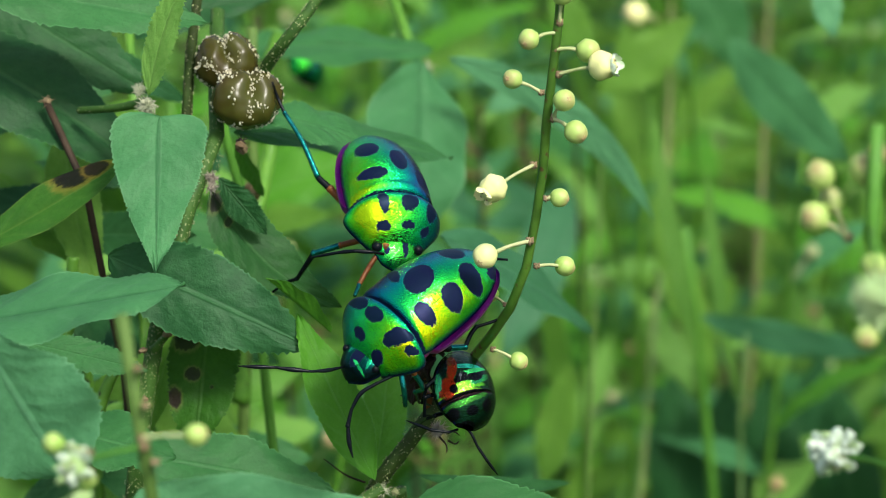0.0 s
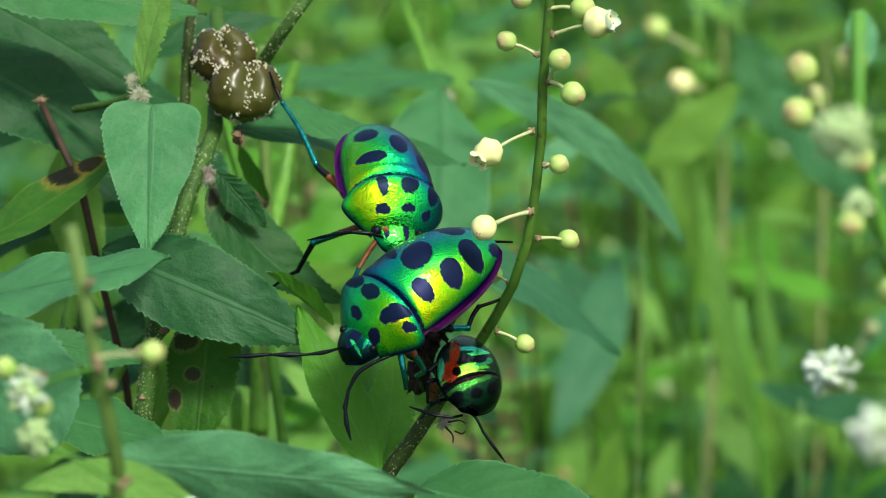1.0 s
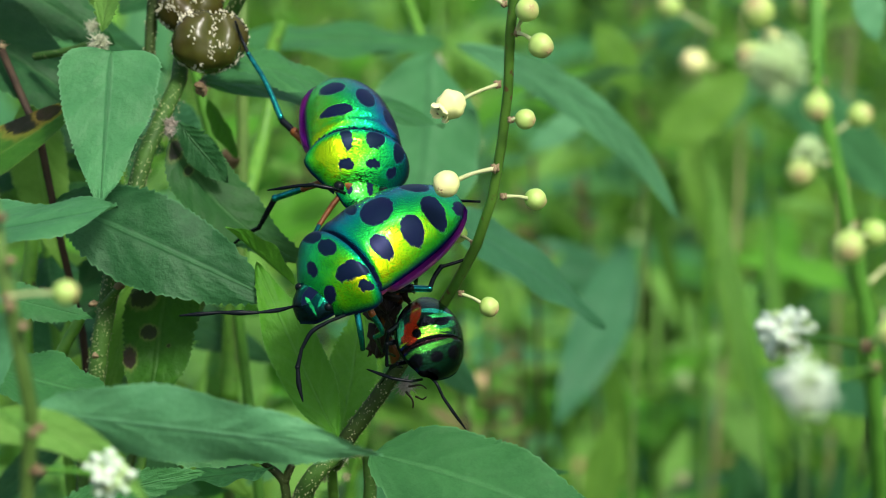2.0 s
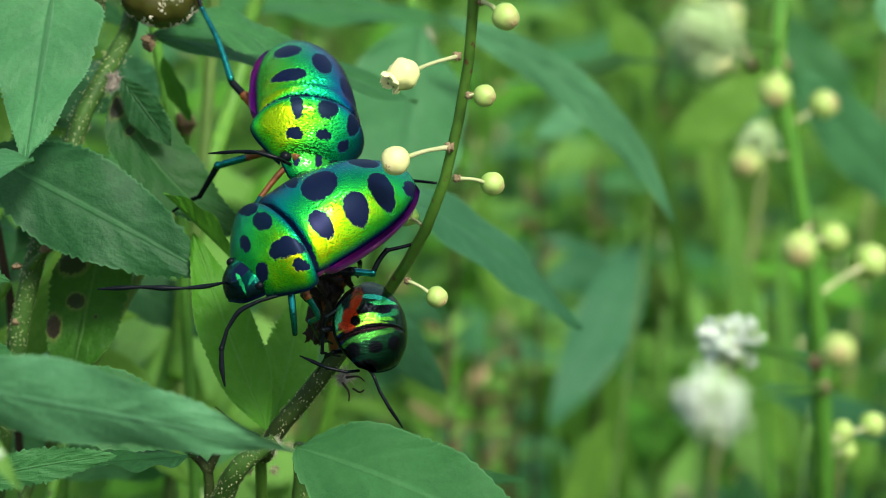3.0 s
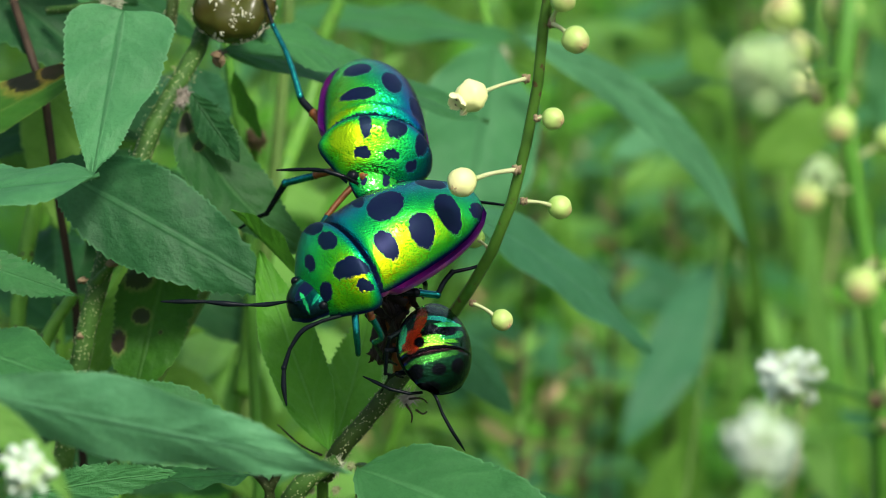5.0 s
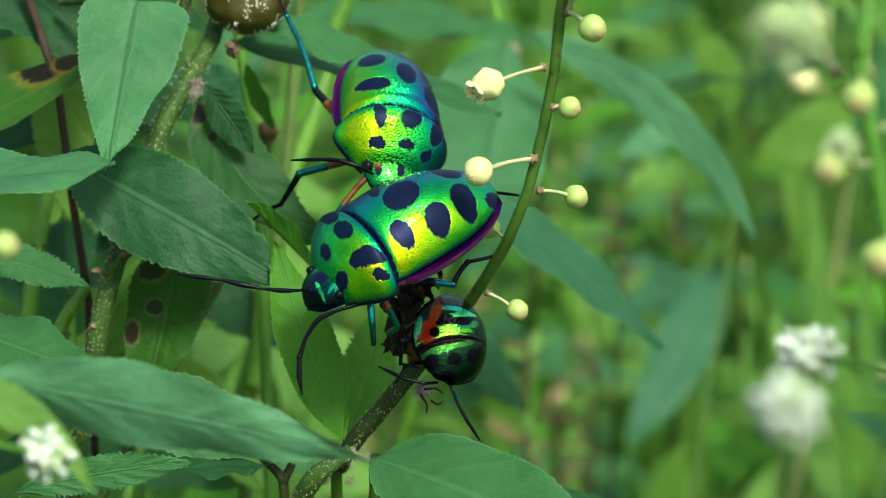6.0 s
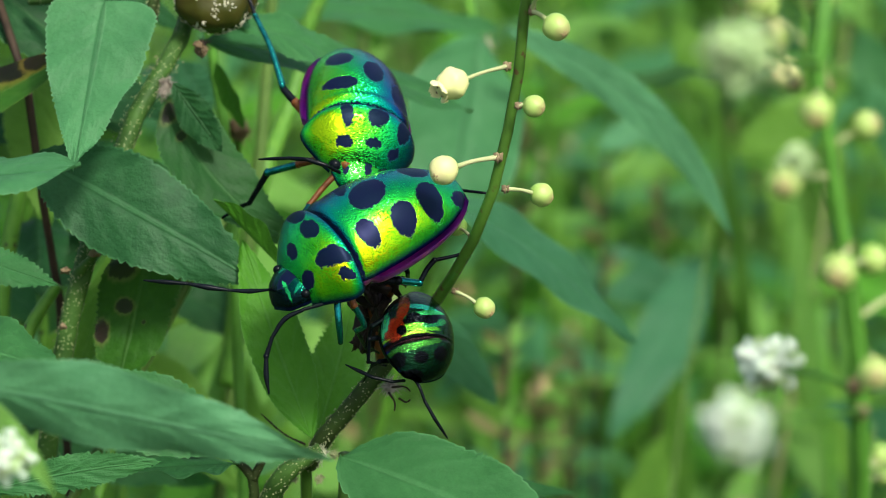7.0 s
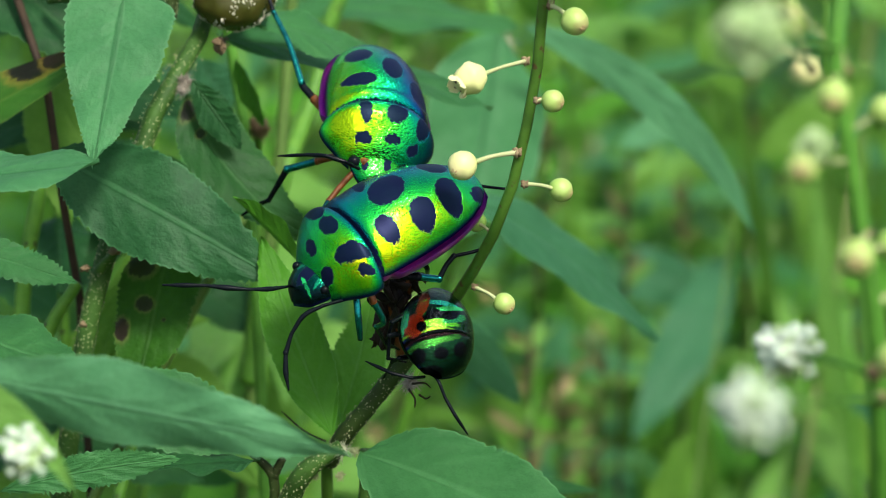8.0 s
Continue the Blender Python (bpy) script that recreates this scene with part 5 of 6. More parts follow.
def meadow():
    """The same herbs all round the spot, out of sight, added to block low sky from reflections."""
    rng = random.Random(91)
    verts, faces, uvs = [], [], []
    for k in range(190):
        turn, away = rng.uniform(0.42, 5.86), rng.uniform(330, 1700)
        foot = Vector((away * math.sin(turn), away * math.cos(turn), -10))
        tall = rng.uniform(330, 620)
        lean = Vector((rng.uniform(-40, 40), rng.uniform(-40, 40), 0))
        v, f, w = tube_data([foot, foot + lean * 0.4 + Vector((0, 0, tall * 0.5)), foot + lean + Vector((0, 0, tall))], (2.2, 1.6, 0.6), 6, 5)
        s = len(verts)
        verts += v
        uvs += w
        faces += [tuple(i + s for i in q) for q in f]
        for j in range(34):
            u = 0.25 + 0.75 * j / 34
            p = foot + lean * u * u + Vector((0, 0, tall * u))
            a, L = j * 2.4 + rng.uniform(-0.5, 0.5), rng.uniform(28, 60)
            d = Vector((math.cos(a), math.sin(a), rng.uniform(-0.3, 0.9))).normalized()
            side = d.cross(Vector((0, 0, 1))).normalized() * L * rng.uniform(0.13, 0.2)
            s = len(verts)
            for i, wide in enumerate((0.08, 0.85, 1.0, 0.6, 0.03)):
                c = p + d * (L * i / 4) - Vector((0, 0, 0.03 * L * (i - 1) ** 2 * 0.3))
                verts += [c - side * wide + Vector((0, 0, 0.1 * L * wide * 0.3)), c, c + side * wide + Vector((0, 0, 0.1 * L * wide * 0.3))]
                uvs += [(i / 4, 0.02), (i / 4, 0.5), (i / 4, 0.98)]
            for i in range(4):
                for e in (0, 1):
                    faces.append((s + 3 * i + e, s + 3 * i + e + 1, s + 3 * i + e + 4, s + 3 * i + e + 3))
    ob = new("meadow", mesh_of("meadow", verts, faces, LEAF, uvs))
    tagged(ob, "leafy green herbs added thickly all around, out of sight", "plants", kind="stuff")


thicket()
meadow()
sprigs()
undergrowth()
grass()


# ---- the jewel bugs ----
def body_frame(centre, head, back):
    h, n = Vector(head).normalized(), Vector(back)
    n = (n - h * n.dot(h)).normalized()
    x = h.cross(n)
    m = Matrix((x, h, n)).transposed().to_4x4()
    m.translation = Vector(centre) * MM
    return m


def dome(name, ys, ws, hs, y0, y1, material, n=60, m=36, low=0.0, size=1.0, droop=0.0, under=0.6, hang=0.0, bow=0.0):
    """A smooth vaulted plate between y0 and y1, with half widths ws and heights hs at the stations ys; its rim turns under,
    its sides hang lower and its hind edge bows back by bow."""
    verts, faces = [], []
    for i in range(n + 1):
        k = (1 - math.cos(math.pi * i / n)) / 2
        y = y0 + (y1 - y0) * k
        w, h = max(interp(ys, ws, y), 0.01), max(interp(ys, hs, y), 0.01)
        z0 = -droop * max(0.0, (y - y0) / (y1 - y0)) ** 2
        for j in range(m + 1):
            a = math.pi * (j / m * 1.16 - 0.08)
            x, z = math.cos(a) * w, math.sin(a) * (h if math.sin(a) > 0 else under)
            z -= hang * abs(math.cos(a)) ** 4
            verts.append(Vector((x, y + bow * (1 - k) * abs(math.cos(a)) ** 2, z + z0 + low)) * size)
    c = m + 1
    for i in range(n):
        for j in range(m):
            faces.append((i * c + j, i * c + j + 1, (i + 1) * c + j + 1, (i + 1) * c + j))
    return mesh_of(name, verts, faces, material)


SC_Y, SC_W, SC_H = (-6.25, -6.1, -5.6, -4.5, -3, -1, 0.4, 1.05, 1.45, 1.85, 2.15), (0.02, 0.7, 1.5, 2.35, 2.95, 3.32, 3.45, 3.47, 3.46, 3.4, 3.3), (0.05, 0.5, 1.05, 1.85, 2.55, 3.02, 3.02, 2.84, 2.82, 2.5, 1.7)
PR_Y, PR_W, PR_H = (1.9, 2.1, 2.5, 3.0, 3.7, 4.6, 5.3, 5.6), (3.4, 3.66, 3.86, 3.84, 3.55, 2.85, 2.2, 1.8), (1.85, 2.4, 2.68, 2.64, 2.4, 1.85, 1.3, 0.9)
HD_Y, HD_W, HD_H = (5.0, 5.6, 6.2, 6.8, 7.2), (1.75, 1.8, 1.55, 1.05, 0.1), (1.0, 1.05, 0.95, 0.65, 0.1)
NY_Y, NY_W, NY_H = (-3.9, -3.75, -3.1, -1.9, -0.4, 1.1, 2.2, 2.9, 3.3), (0.05, 0.65, 1.48, 2.26, 2.68, 2.64, 2.13, 1.39, 0.83), (0.05, 0.5, 1.15, 1.95, 2.3, 2.2, 1.7, 1.0, 0.5)


def limb(bug, inverse, name, pts, pieces):
    """A jointed limb through world points, hinged at its first point; pieces: (from, to, radii, material, name)."""
    local = [inverse @ (Vector(p) * MM) / MM for p in pts]
    hinge = local[0].copy()
    local = [p - hinge for p in local]
    root = None
    for i, j, radii, material, piece in pieces:
        me = tube(piece, local[i:j + 1], radii, material, 16, 9)
        if root is None:
            root = part(name, me, bug)
            root.location = hinge * MM
        else:
            part(piece, me, root)
        if j < len(local) - 1:
            knee = radii[-1] * 1.15
            part("joint", mesh_of("joint", *ball_data(local[j], knee, knee, knee, 10, 7), material), root)
    return root


def belly(bug, rows_w, y0, y1, depth, size, material, label):
    v, f = [], []
    n, k = 36, 20
    for i in range(n + 1):
        y = y0 + (y1 - y0) * i / n
        w = rows_w(y)
        d = depth * math.sin(math.pi * min(max((i + 0.4) / (n + 0.8), 0.02), 0.98)) ** 0.6
        for j in range(k + 1):
            a = math.pi * j / k
            v.append(Vector((math.cos(a) * max(w, 0.05), y, -0.05 - math.sin(a) * d)) * size)
    for i in range(n):
        for j in range(k):
            f.append((i * (k + 1) + j, i * (k + 1) + j + 1, (i + 1) * (k + 1) + j + 1, (i + 1) * (k + 1) + j))
    part("abdomen", mesh_of("abdomen", v, f, material), bug, label)


def jewel_bug(m, size, shell, plate, face, label, seam=0.0, eye=0.33):
    bug = thing("jewel_bug", m, label, "insect", "jewel bugs")
    sc_y = [y + seam * max(0.0, min(1.0, (y + 1) / 2)) for y in SC_Y]
    pr_y = [y + seam * (1 - max(0.0, min(1.0, (y - 2.5) / 3.1))) for y in PR_Y]
    part("scutellum", dome("scutellum", sc_y, SC_W, SC_H, -6.25, 2.15 + seam, shell, 72, size=size), bug)
    part("pronotum", dome("pronotum", pr_y, PR_W, PR_H, 1.9 + seam, 5.6, plate, 60, 40, 0.03, size, droop=0.75, under=0.95, hang=0.35, bow=0.2), bug)
    head = part("head", dome("head", HD_Y, HD_W, HD_H, 5.0, 7.2, face, 20, 20, -0.85, size, droop=0.6), bug)
    for s in (-1, 1):
        part("eye", mesh_of("eye", *ball_data(Vector((s * (1.22 + eye), 5.72, -0.42)) * size, eye * size, eye * size, eye * size), BLACK), head, "glossy black eye")
    belly(bug, lambda y: interp(SC_Y, SC_W, y) + 0.36 if y < 2 else interp(PR_Y, PR_W, min(y, 5.6)) - 0.45, -6.2, 5.4, 1.7, size, PURPLE, "purple sheened underside and rim")
    return bug


def nymph_bug(m, size, shell, label):
    bug = thing("jewel_bug", m, label, "insect", "jewel bugs")
    part("back", dome("back", NY_Y, NY_W, NY_H, -3.9, 3.3, shell, size=size), bug)
    head = part("head", mesh_of("head", *ball_data(Vector((0, 2.25, -0.6)) * size, 0.65, 0.6, 0.45, 18, 12), BLACK), bug)
    for s in (-1, 1):
        part("eye", mesh_of("eye", *ball_data(Vector((s * 0.5, 2.4, -0.6)) * size, 0.2, 0.2, 0.2), BLACK), head)
    belly(bug, lambda y: interp(NY_Y, NY_W, y) + 0.06, -3.85, 3.2, 1.3, size, BLACK, "black underside")
    return bug


# Sheen put into the colour: gold where facing toward, dark blue turned away.
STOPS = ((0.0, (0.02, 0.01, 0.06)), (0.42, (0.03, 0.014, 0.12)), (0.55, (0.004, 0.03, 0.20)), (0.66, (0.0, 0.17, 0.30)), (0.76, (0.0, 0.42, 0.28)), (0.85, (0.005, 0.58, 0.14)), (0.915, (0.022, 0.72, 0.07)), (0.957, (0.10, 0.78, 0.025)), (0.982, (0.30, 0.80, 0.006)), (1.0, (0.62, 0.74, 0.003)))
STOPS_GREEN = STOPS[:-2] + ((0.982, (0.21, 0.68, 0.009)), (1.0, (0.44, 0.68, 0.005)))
# First ellipse of each spot list is a dark line along the plate seam.
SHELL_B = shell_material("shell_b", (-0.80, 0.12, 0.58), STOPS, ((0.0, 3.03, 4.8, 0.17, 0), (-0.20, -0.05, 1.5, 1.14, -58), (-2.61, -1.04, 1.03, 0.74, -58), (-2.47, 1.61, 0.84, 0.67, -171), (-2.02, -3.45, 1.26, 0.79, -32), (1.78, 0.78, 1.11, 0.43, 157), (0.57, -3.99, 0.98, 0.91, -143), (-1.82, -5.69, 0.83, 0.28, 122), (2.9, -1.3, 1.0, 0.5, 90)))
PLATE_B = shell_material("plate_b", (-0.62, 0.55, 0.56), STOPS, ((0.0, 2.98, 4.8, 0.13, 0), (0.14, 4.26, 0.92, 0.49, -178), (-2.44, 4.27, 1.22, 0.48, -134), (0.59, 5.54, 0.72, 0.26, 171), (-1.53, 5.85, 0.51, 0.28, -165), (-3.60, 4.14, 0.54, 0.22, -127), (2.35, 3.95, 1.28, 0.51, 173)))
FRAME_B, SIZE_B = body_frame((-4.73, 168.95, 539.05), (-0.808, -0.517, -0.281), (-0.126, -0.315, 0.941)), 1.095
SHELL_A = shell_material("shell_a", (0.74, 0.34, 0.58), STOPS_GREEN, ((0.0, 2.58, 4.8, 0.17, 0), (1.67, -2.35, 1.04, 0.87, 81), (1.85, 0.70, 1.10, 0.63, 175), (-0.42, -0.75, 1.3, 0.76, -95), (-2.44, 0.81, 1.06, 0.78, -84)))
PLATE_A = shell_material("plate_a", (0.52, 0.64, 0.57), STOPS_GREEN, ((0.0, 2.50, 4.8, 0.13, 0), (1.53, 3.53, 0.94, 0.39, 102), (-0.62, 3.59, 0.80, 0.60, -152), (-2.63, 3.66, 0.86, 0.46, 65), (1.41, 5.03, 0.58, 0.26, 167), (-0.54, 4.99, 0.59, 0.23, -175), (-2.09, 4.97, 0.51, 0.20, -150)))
FRAME_A, SIZE_A = body_frame((-6.07, 181.64, 543.13), (0.086, -0.938, -0.336), (0.305, -0.296, 0.905)), 1.023
INK, RED = (0.004, 0.006, 0.008), (0.52, 0.055, 0.014)
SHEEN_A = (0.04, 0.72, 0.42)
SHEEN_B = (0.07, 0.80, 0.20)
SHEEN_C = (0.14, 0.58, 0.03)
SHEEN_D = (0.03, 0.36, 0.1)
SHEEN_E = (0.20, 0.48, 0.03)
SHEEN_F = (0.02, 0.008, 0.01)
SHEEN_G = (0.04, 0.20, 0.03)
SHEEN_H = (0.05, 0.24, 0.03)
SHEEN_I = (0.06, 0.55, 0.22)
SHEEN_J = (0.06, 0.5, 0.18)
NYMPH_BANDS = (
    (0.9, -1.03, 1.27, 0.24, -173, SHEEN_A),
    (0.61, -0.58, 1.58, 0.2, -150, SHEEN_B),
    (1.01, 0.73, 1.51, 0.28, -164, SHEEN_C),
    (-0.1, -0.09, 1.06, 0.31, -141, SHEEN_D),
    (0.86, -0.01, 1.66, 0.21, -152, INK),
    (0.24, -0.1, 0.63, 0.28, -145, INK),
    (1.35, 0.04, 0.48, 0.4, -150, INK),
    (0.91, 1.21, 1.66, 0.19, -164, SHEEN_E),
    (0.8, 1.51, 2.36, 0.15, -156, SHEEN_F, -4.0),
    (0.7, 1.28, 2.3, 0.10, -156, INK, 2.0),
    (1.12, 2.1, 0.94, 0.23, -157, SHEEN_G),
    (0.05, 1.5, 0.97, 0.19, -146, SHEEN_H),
)
NYMPH_MARKS = (
    (1.89, -0.84, 1.36, 0.26, 82, RED),
    (2.13, 0.96, 0.84, 0.38, 104, RED),
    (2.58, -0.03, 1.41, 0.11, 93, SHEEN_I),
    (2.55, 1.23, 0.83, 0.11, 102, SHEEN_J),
    (1.84, 1.12, 0.36, 0.23, 110, INK),
    (0.1, 2.4, 0.48, 0.29, -174, INK),
    (-1.09, 1.66, 0.6, 0.43, -147, INK),
    (1.23, 2.71, 0.48, 0.22, 144, INK),
    (-0.02, 3.16, 0.62, 0.19, -172, INK),
)
FRAME_C, SIZE_C = body_frame((-1.92, 168.7, 531.72), (-0.100, -0.887, -0.450), (0.536, -0.429, 0.727)), 0.960
HEAD = shell_material("head_green", (0, -0.2, 1), ((0.0, (0.004, 0.01, 0.012)), (0.75, (0.003, 0.018, 0.02)), (0.92, (0.0, 0.09, 0.06)), (1.0, (0.01, 0.28, 0.10))), ((0, 6.4, 0.5, 0.9, 0),), patches=((-0.6, 7.0, 0.7, 0.11, 168, (0.02, 0.5, 0.12)), (-1.05, 6.2, 0.13, 0.6, 12, (0.01, 0.4, 0.16)), (0.85, 6.0, 0.2, 0.6, -14, (0.01, 0.45, 0.2))))
FACE = shell_material("face_green", (0, 0.5, 1), ((0.0, (0.004, 0.05, 0.04)), (0.6, (0.0, 0.25, 0.15)), (0.85, (0.0, 0.42, 0.08)), (1.0, (0.05, 0.55, 0.04))), ((-0.5, 5.9, 0.25, 0.9, 0), (1.0, 6.3, 0.2, 0.3, 0)))
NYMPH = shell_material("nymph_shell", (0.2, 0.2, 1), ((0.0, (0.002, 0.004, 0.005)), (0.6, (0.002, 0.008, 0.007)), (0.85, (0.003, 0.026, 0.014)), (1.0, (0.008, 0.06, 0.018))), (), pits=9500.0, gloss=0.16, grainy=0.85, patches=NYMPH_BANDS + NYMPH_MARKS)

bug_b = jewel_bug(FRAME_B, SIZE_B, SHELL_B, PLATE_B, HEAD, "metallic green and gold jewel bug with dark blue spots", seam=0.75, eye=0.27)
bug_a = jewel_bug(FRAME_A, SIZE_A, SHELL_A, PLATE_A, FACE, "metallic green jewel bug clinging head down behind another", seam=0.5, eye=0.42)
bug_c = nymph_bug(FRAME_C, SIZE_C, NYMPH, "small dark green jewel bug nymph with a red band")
# one more, far behind and out of focus
far_bug = jewel_bug(body_frame((-4.94, 290.67, 512.88), (-0.5, -0.4, 0.75), (0.3, -0.9, 0.3)), 0.5, HEAD, FACE, HEAD, "small green jewel bug crawling on a leaf further behind")

cam.data.dof.focus_object = bug_b
INV_A, INV_B, INV_C = FRAME_A.inverted(), FRAME_B.inverted(), FRAME_C.inverted()
# legs of the clinging bug
limb(bug_a, INV_A, "leg", [(-8.63, 181.76, 541.88), (-10.15, 182.95, 543.34), (-11.00, 183.69, 544.07)], ((0, 1, (0.33, 0.3), BROWN, "femur"), (1, 2, (0.28, 0.26), BLACK, "femur_end")))
limb(bug_a, INV_A, "leg", [(-11.00, 183.69, 544.07), (-12.10, 186.14, 546.62), (-13.11, 187.82, 548.13), (-13.60, 188.65, 549.37), (-13.89, 188.68, 550.49)], ((0, 2, (0.25, 0.2, 0.17), TEAL, "tibia"), (2, 4, (0.15, 0.12, 0.08), BLACK, "tarsus")))
limb(bug_a, INV_A, "leg", [(-6.44, 175.80, 541.15), (-7.90, 177.70, 541.16), (-9.08, 178.46, 540.63), (-9.86, 178.90, 540.28), (-11.94, 179.56, 539.49), (-13.31, 180.87, 536.84), (-14.23, 181.58, 536.19), (-15.28, 181.86, 535.39)], ((0, 3, (0.3, 0.28, 0.26, 0.24), BROWN, "femur"), (3, 4, (0.25, 0.25), TEAL, "femur_end"), (4, 5, (0.24, 0.17), BLACK, "tibia"), (5, 7, (0.16, 0.15, 0.09), BLACK, "tarsus")))
limb(bug_a, INV_A, "leg", [(-6.85, 176.61, 540.76), (-7.94, 175.38, 539.99), (-8.91, 174.12, 539.12), (-9.42, 173.00, 538.65)], ((0, 2, (0.22, 0.21, 0.19), BROWN, "femur"), (2, 3, (0.18, 0.15), TEAL, "tibia")))
limb(bug_a, INV_A, "leg", [(-2.04, 177.00, 539.24), (0.60, 176.13, 539.46), (2.70, 175.21, 539.53)], ((0, 2, (0.14, 0.12, 0.09), BLACK, "tibia"),))
feeler_a = limb(bug_a, INV_A, "antenna", [(-6.93, 174.83, 541.09), (-7.75, 174.14, 541.79), (-9.05, 174.28, 542.17), (-10.21, 175.15, 541.96), (-12.38, 176.82, 541.33)], ((0, 1, (0.12, 0.12), BLACK, "segment"), (1, 2, (0.14, 0.17, 0.13), BLACK, "segment"), (2, 3, (0.12, 0.16, 0.12), BLACK, "segment"), (3, 4, (0.12, 0.13, 0.05), BLACK, "segment")))
# legs of the front bug
limb(bug_b, INV_B, "leg", [(-7.16, 166.48, 536.38), (-6.88, 165.34, 535.86), (-6.73, 164.79, 534.34), (-6.66, 165.22, 532.93)], ((0, 1, (0.2, 0.2), BLACK, "femur"), (1, 3, (0.24, 0.23, 0.17), TEAL, "tibia")))
limb(bug_b, INV_B, "leg", [(-6.26, 166.42, 536.21), (-5.83, 166.05, 535.20), (-5.21, 166.42, 533.61), (-5.67, 167.15, 533.01), (-5.15, 170.05, 530.57)], ((0, 1, (0.26, 0.23), BROWN, "femur"), (1, 3, (0.22, 0.2, 0.17), TEAL, "femur_end"), (3, 4, (0.15, 0.1), BLACK, "tibia")))
limb(bug_b, INV_B, "leg", [(-4.31, 167.44, 536.40), (-3.04, 167.41, 536.33), (-1.67, 168.19, 535.88), (-1.16, 168.52, 536.77), (-0.73, 168.69, 537.25), (0.58, 168.79, 537.52), (1.38, 168.87, 537.73), (1.61, 169.60, 537.14)], ((0, 1, (0.3, 0.28), BLACK, "femur"), (1, 2, (0.26, 0.22), TEAL, "femur_end"), (2, 4, (0.18, 0.17, 0.17), BLACK, "tibia"), (4, 7, (0.13, 0.12, 0.1, 0.06), BLACK, "tarsus")))
limb(bug_b, INV_B, "leg", [(-3.45, 170.44, 536.83), (-2.64, 170.19, 536.14), (-2.45, 171.66, 534.99)], ((0, 2, (0.2, 0.18, 0.15), BLACK, "femur"),))
feeler_b = limb(bug_b, INV_B, "antenna", [(-10.87, 166.39, 536.14), (-11.25, 165.55, 536.43), (-12.33, 164.71, 536.71), (-13.55, 163.91, 537.13), (-14.75, 163.98, 537.33), (-16.10, 164.08, 537.60), (-18.86, 164.19, 537.90)], ((0, 1, (0.08, 0.08), BLACK, "segment"), (1, 3, (0.09, 0.17, 0.09), BLACK, "segment"), (3, 5, (0.09, 0.20, 0.10), BLACK, "segment"), (5, 6, (0.10, 0.17, 0.05), BLACK, "segment")))
limb(bug_b, INV_B, "antenna", [(-7.45, 164.44, 535.98), (-8.83, 163.47, 535.93), (-10.07, 163.26, 535.33), (-10.85, 162.87, 534.27), (-11.21, 162.47, 533.17), (-11.21, 162.04, 532.00), (-11.03, 161.65, 530.94)], ((0, 1, (0.12, 0.12), BLACK, "segment"), (1, 3, (0.12, 0.17, 0.12), BLACK, "segment"), (3, 4, (0.12, 0.17), BLACK, "segment"), (4, 6, (0.13, 0.19, 0.05), BLACK, "segment")))
# limbs of the nymph
limb(bug_c, INV_C, "antenna", [(-2.63, 166.88, 529.66), (-3.42, 166.03, 529.94), (-4.69, 166.13, 530.21), (-6.43, 167.23, 530.62)], ((0, 1, (0.1, 0.1), BLACK, "segment"), (1, 2, (0.1, 0.12), BLACK, "segment"), (2, 3, (0.12, 0.13, 0.04), BLACK, "segment")))
limb(bug_c, INV_C, "antenna", [(-2.05, 166.92, 529.76), (-1.71, 165.94, 529.70), (-1.31, 165.60, 528.74), (-0.69, 165.22, 527.71), (0.15, 165.60, 526.15)], ((0, 2, (0.1, 0.11, 0.1), BLACK, "segment"), (2, 3, (0.11, 0.12), BLACK, "segment"), (3, 4, (0.12, 0.11, 0.04), BLACK, "segment")))
for pts in ([(-3.45, 169.18, 533.38), (-4.71, 168.08, 532.95), (-5.10, 168.45, 531.38), (-4.30, 169.95, 530.29)], [(-3.64, 168.68, 532.00), (-4.90, 167.79, 532.16), (-4.99, 168.11, 530.45), (-3.86, 169.67, 529.52)], [(-3.08, 168.18, 530.62), (-4.24, 167.29, 530.79), (-4.74, 168.03, 530.21), (-5.42, 171.78, 527.51)]):
    limb(bug_c, INV_C, "leg", pts, ((0, 1, (0.2, 0.16), BLACK, "femur"), (1, 2, (0.14, 0.12), BLACK, "tibia"), (2, 3, (0.1, 0.07), BLACK, "tarsus")))


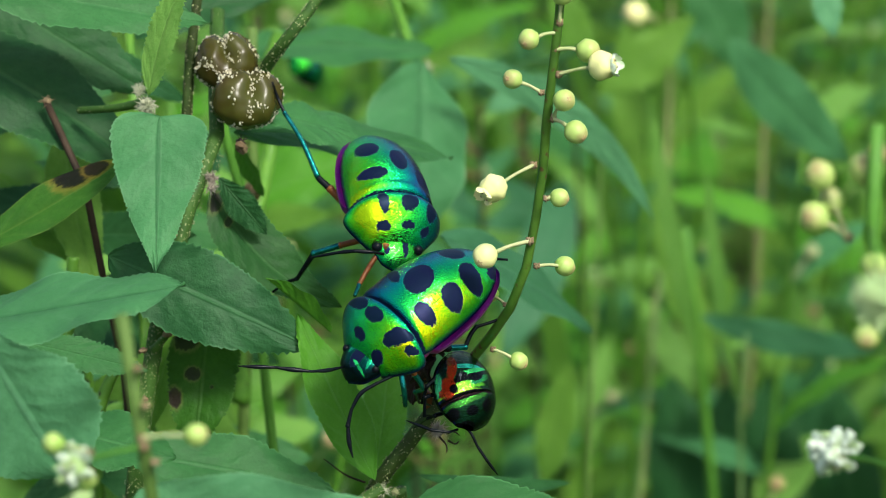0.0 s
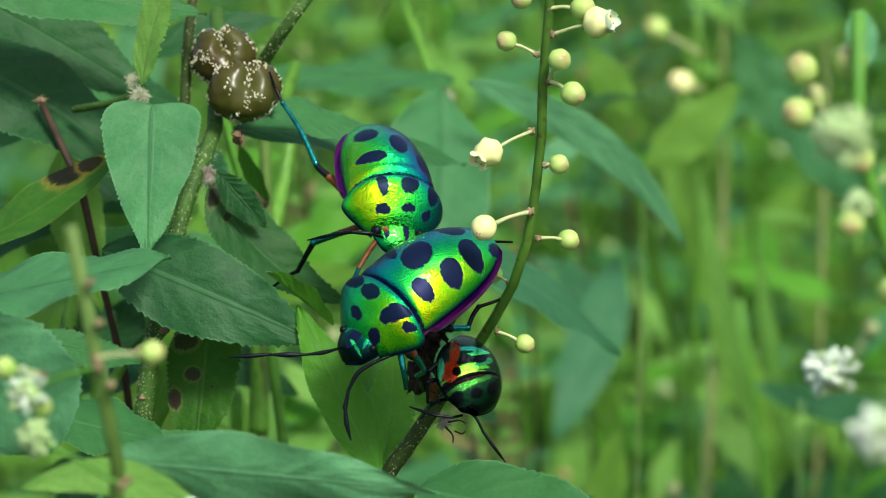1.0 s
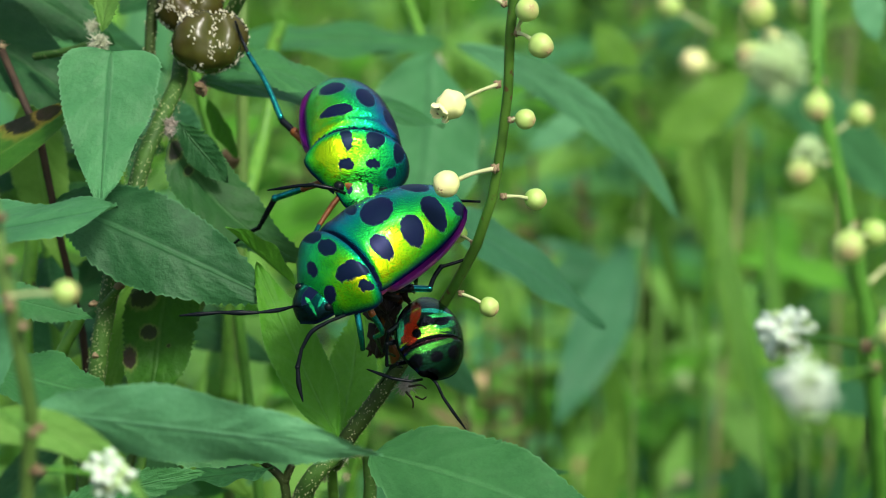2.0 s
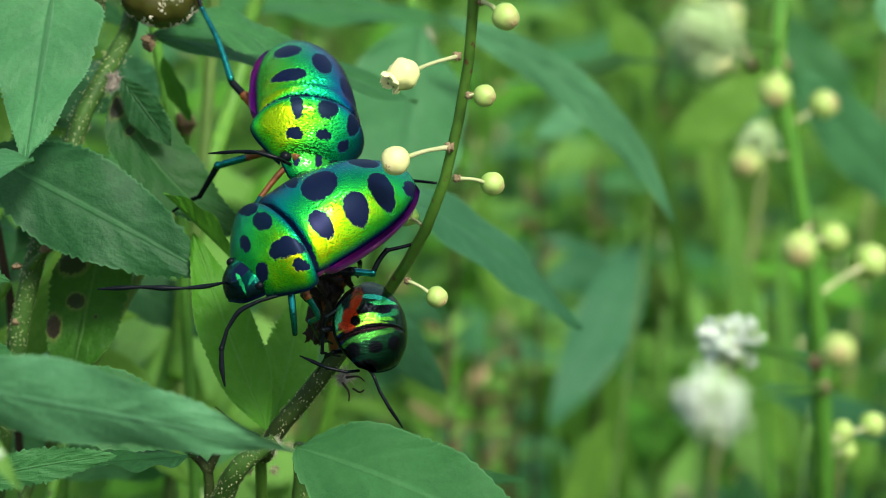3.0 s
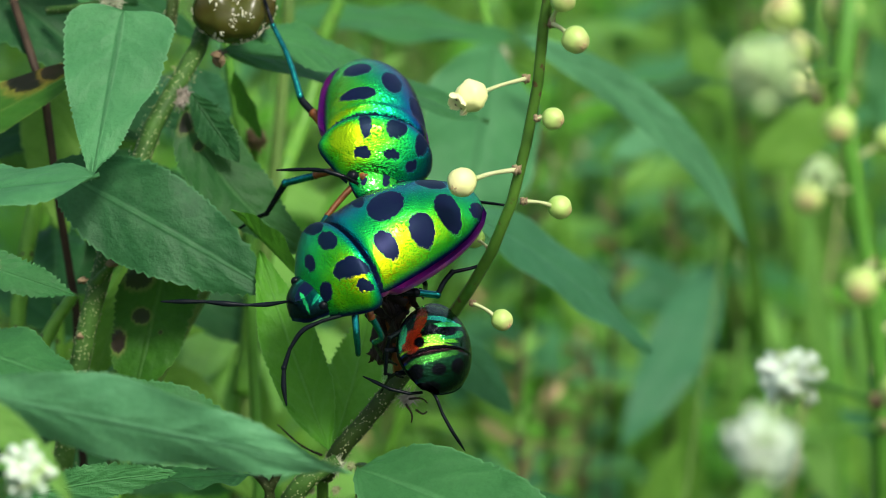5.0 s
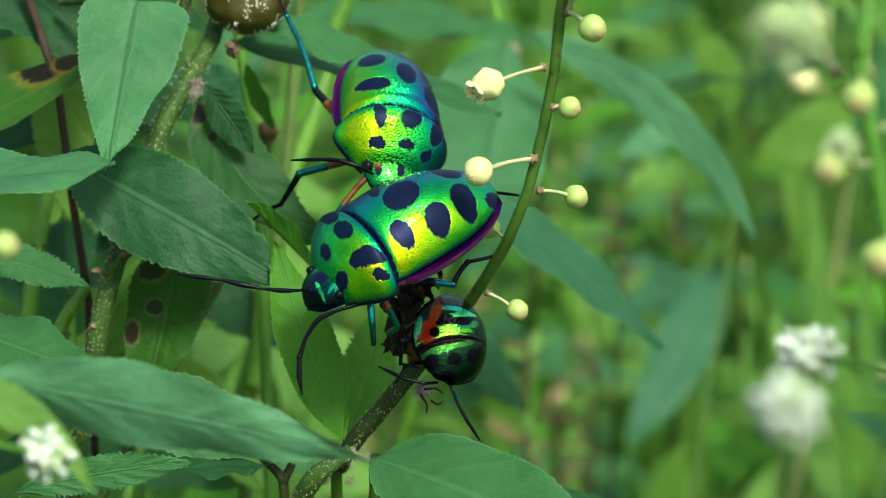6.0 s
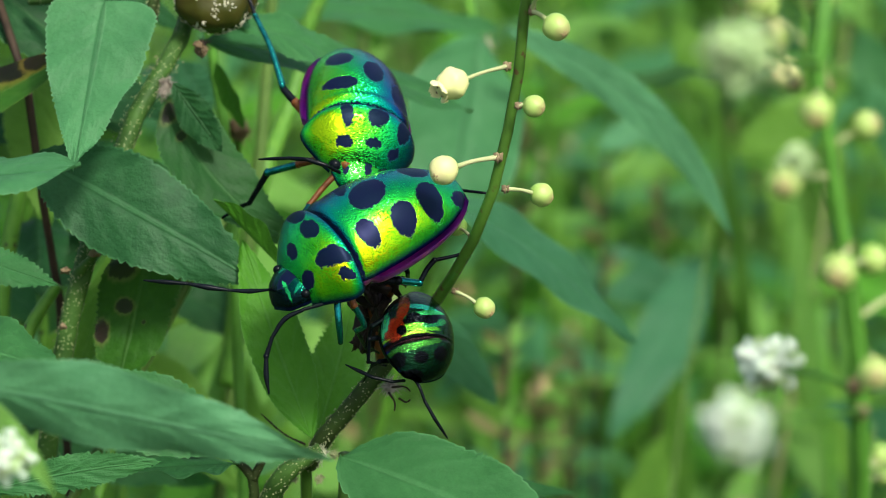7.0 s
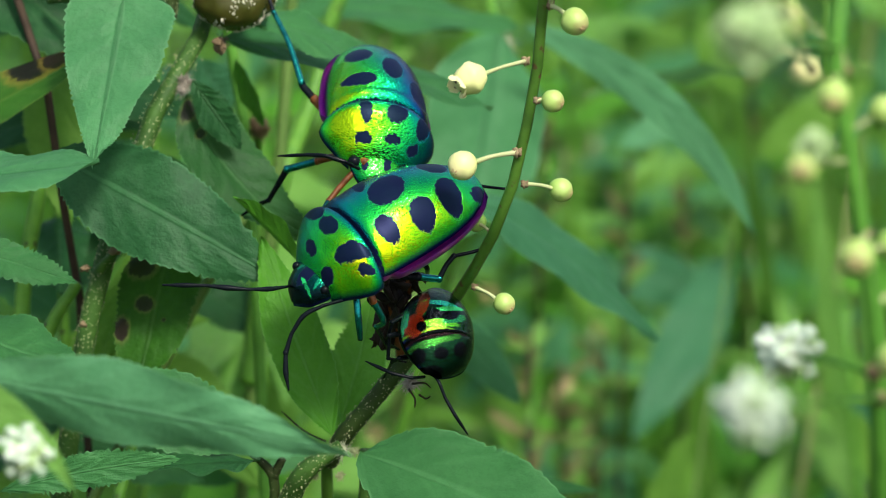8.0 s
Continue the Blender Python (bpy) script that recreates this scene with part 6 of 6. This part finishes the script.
def dark_clump():
    """A dark clump between the bugs, on the stem, added for their dark undersides and legs."""
    o = (-4.47, 171.80, 532.75)
    ob = thing("dried_husk", at(o), "dark brown clump standing in for bug undersides and legs", "plant debris")
    rng = random.Random(29)
    for k in range(46):
        u = k / 45
        c = Vector((-3.7 - 1.5 * u, 171.4 + 1.5 * u, 535.2 - 5.6 * u)) + Vector((rng.gauss(0, 0.75), rng.gauss(0, 0.4), rng.gauss(0, 0.4)))
        d = Vector((rng.gauss(0, 0.6), rng.gauss(0, 0.5), -1 + rng.gauss(0, 0.5))).normalized()
        turn = Vector((0, 0, 1)).rotation_difference(d).to_matrix()
        r = rng.uniform(0.22, 0.55)
        part("scale", mesh_of("scale", *ball_data(c - Vector(o), r, r * rng.uniform(0.3, 0.6), r * rng.uniform(1.4, 2.8), 12, 9, 0.5, k, turn), DRY if k % 9 else BROWN), ob)


dark_clump()


def motions():
    # one feeler of each bug waves slowly
    sight = Vector((0, 0.9397, -0.342))
    for ob, inv, rows in (
        (feeler_b, INV_B, ((0, 0.5), (0.5, -2), (1, -5), (1.5, -6), (2.8, -8), (3.5, -9.5), (4.2, -9.4), (5.3, -4.7), (5.5, -3), (6, 0.6), (6.5, -1), (7, -2.2), (7.5, -5.5), (8, -5.7))),
        (feeler_a, INV_A, ((0, -9), (1, -6), (1.5, -4), (2.8, -1), (3.5, 0), (8, 0)))):
        axis = (inv.to_3x3() @ sight).normalized()
        rest = ob.location.copy()
        walk(ob, [(t, Matrix.Translation(rest) @ Matrix.Rotation(radians(a), 4, axis)) for t, a in rows])
    # the far bug crawls down out of sight behind the leaves
    start = far_bug.matrix_world.copy()
    walk(far_bug, [(t, Matrix.Translation(Vector(p) * MM) @ start.to_3x3().to_4x4()) for t, p in ((0, (-4.94, 290.67, 512.88)), (0.3, (-2.79, 290.08, 511.26)), (0.6, (-3.77, 290.14, 511.42)), (1.1, (-2.13, 288.21, 506.11)), (3, (-8.40, 275.58, 513.10)), (8, (-8.40, 275.58, 513.10)))])
    # the near flower stalk sways in the air
    home = near_stand.matrix_world.translation.copy()
    walk(near_stand, [(t, Matrix.Translation(home + Vector((x, 0, z)) * MM)) for t, x, z in (
        (0, 0, 0), (1, 0, 0), (1.7, 0, -0.1), (2.8, 0, 0.1), (3.5, 0.15, -0.05), (4.2, 0, -0.03), (5.3, 0, 0), (5.5, -0.15, 0.1), (6, -0.26, 0.34), (6.5, 0, 0), (7, 0, -0.18), (7.5, 0, 0.07), (8, 0, 0.04))])


motions()
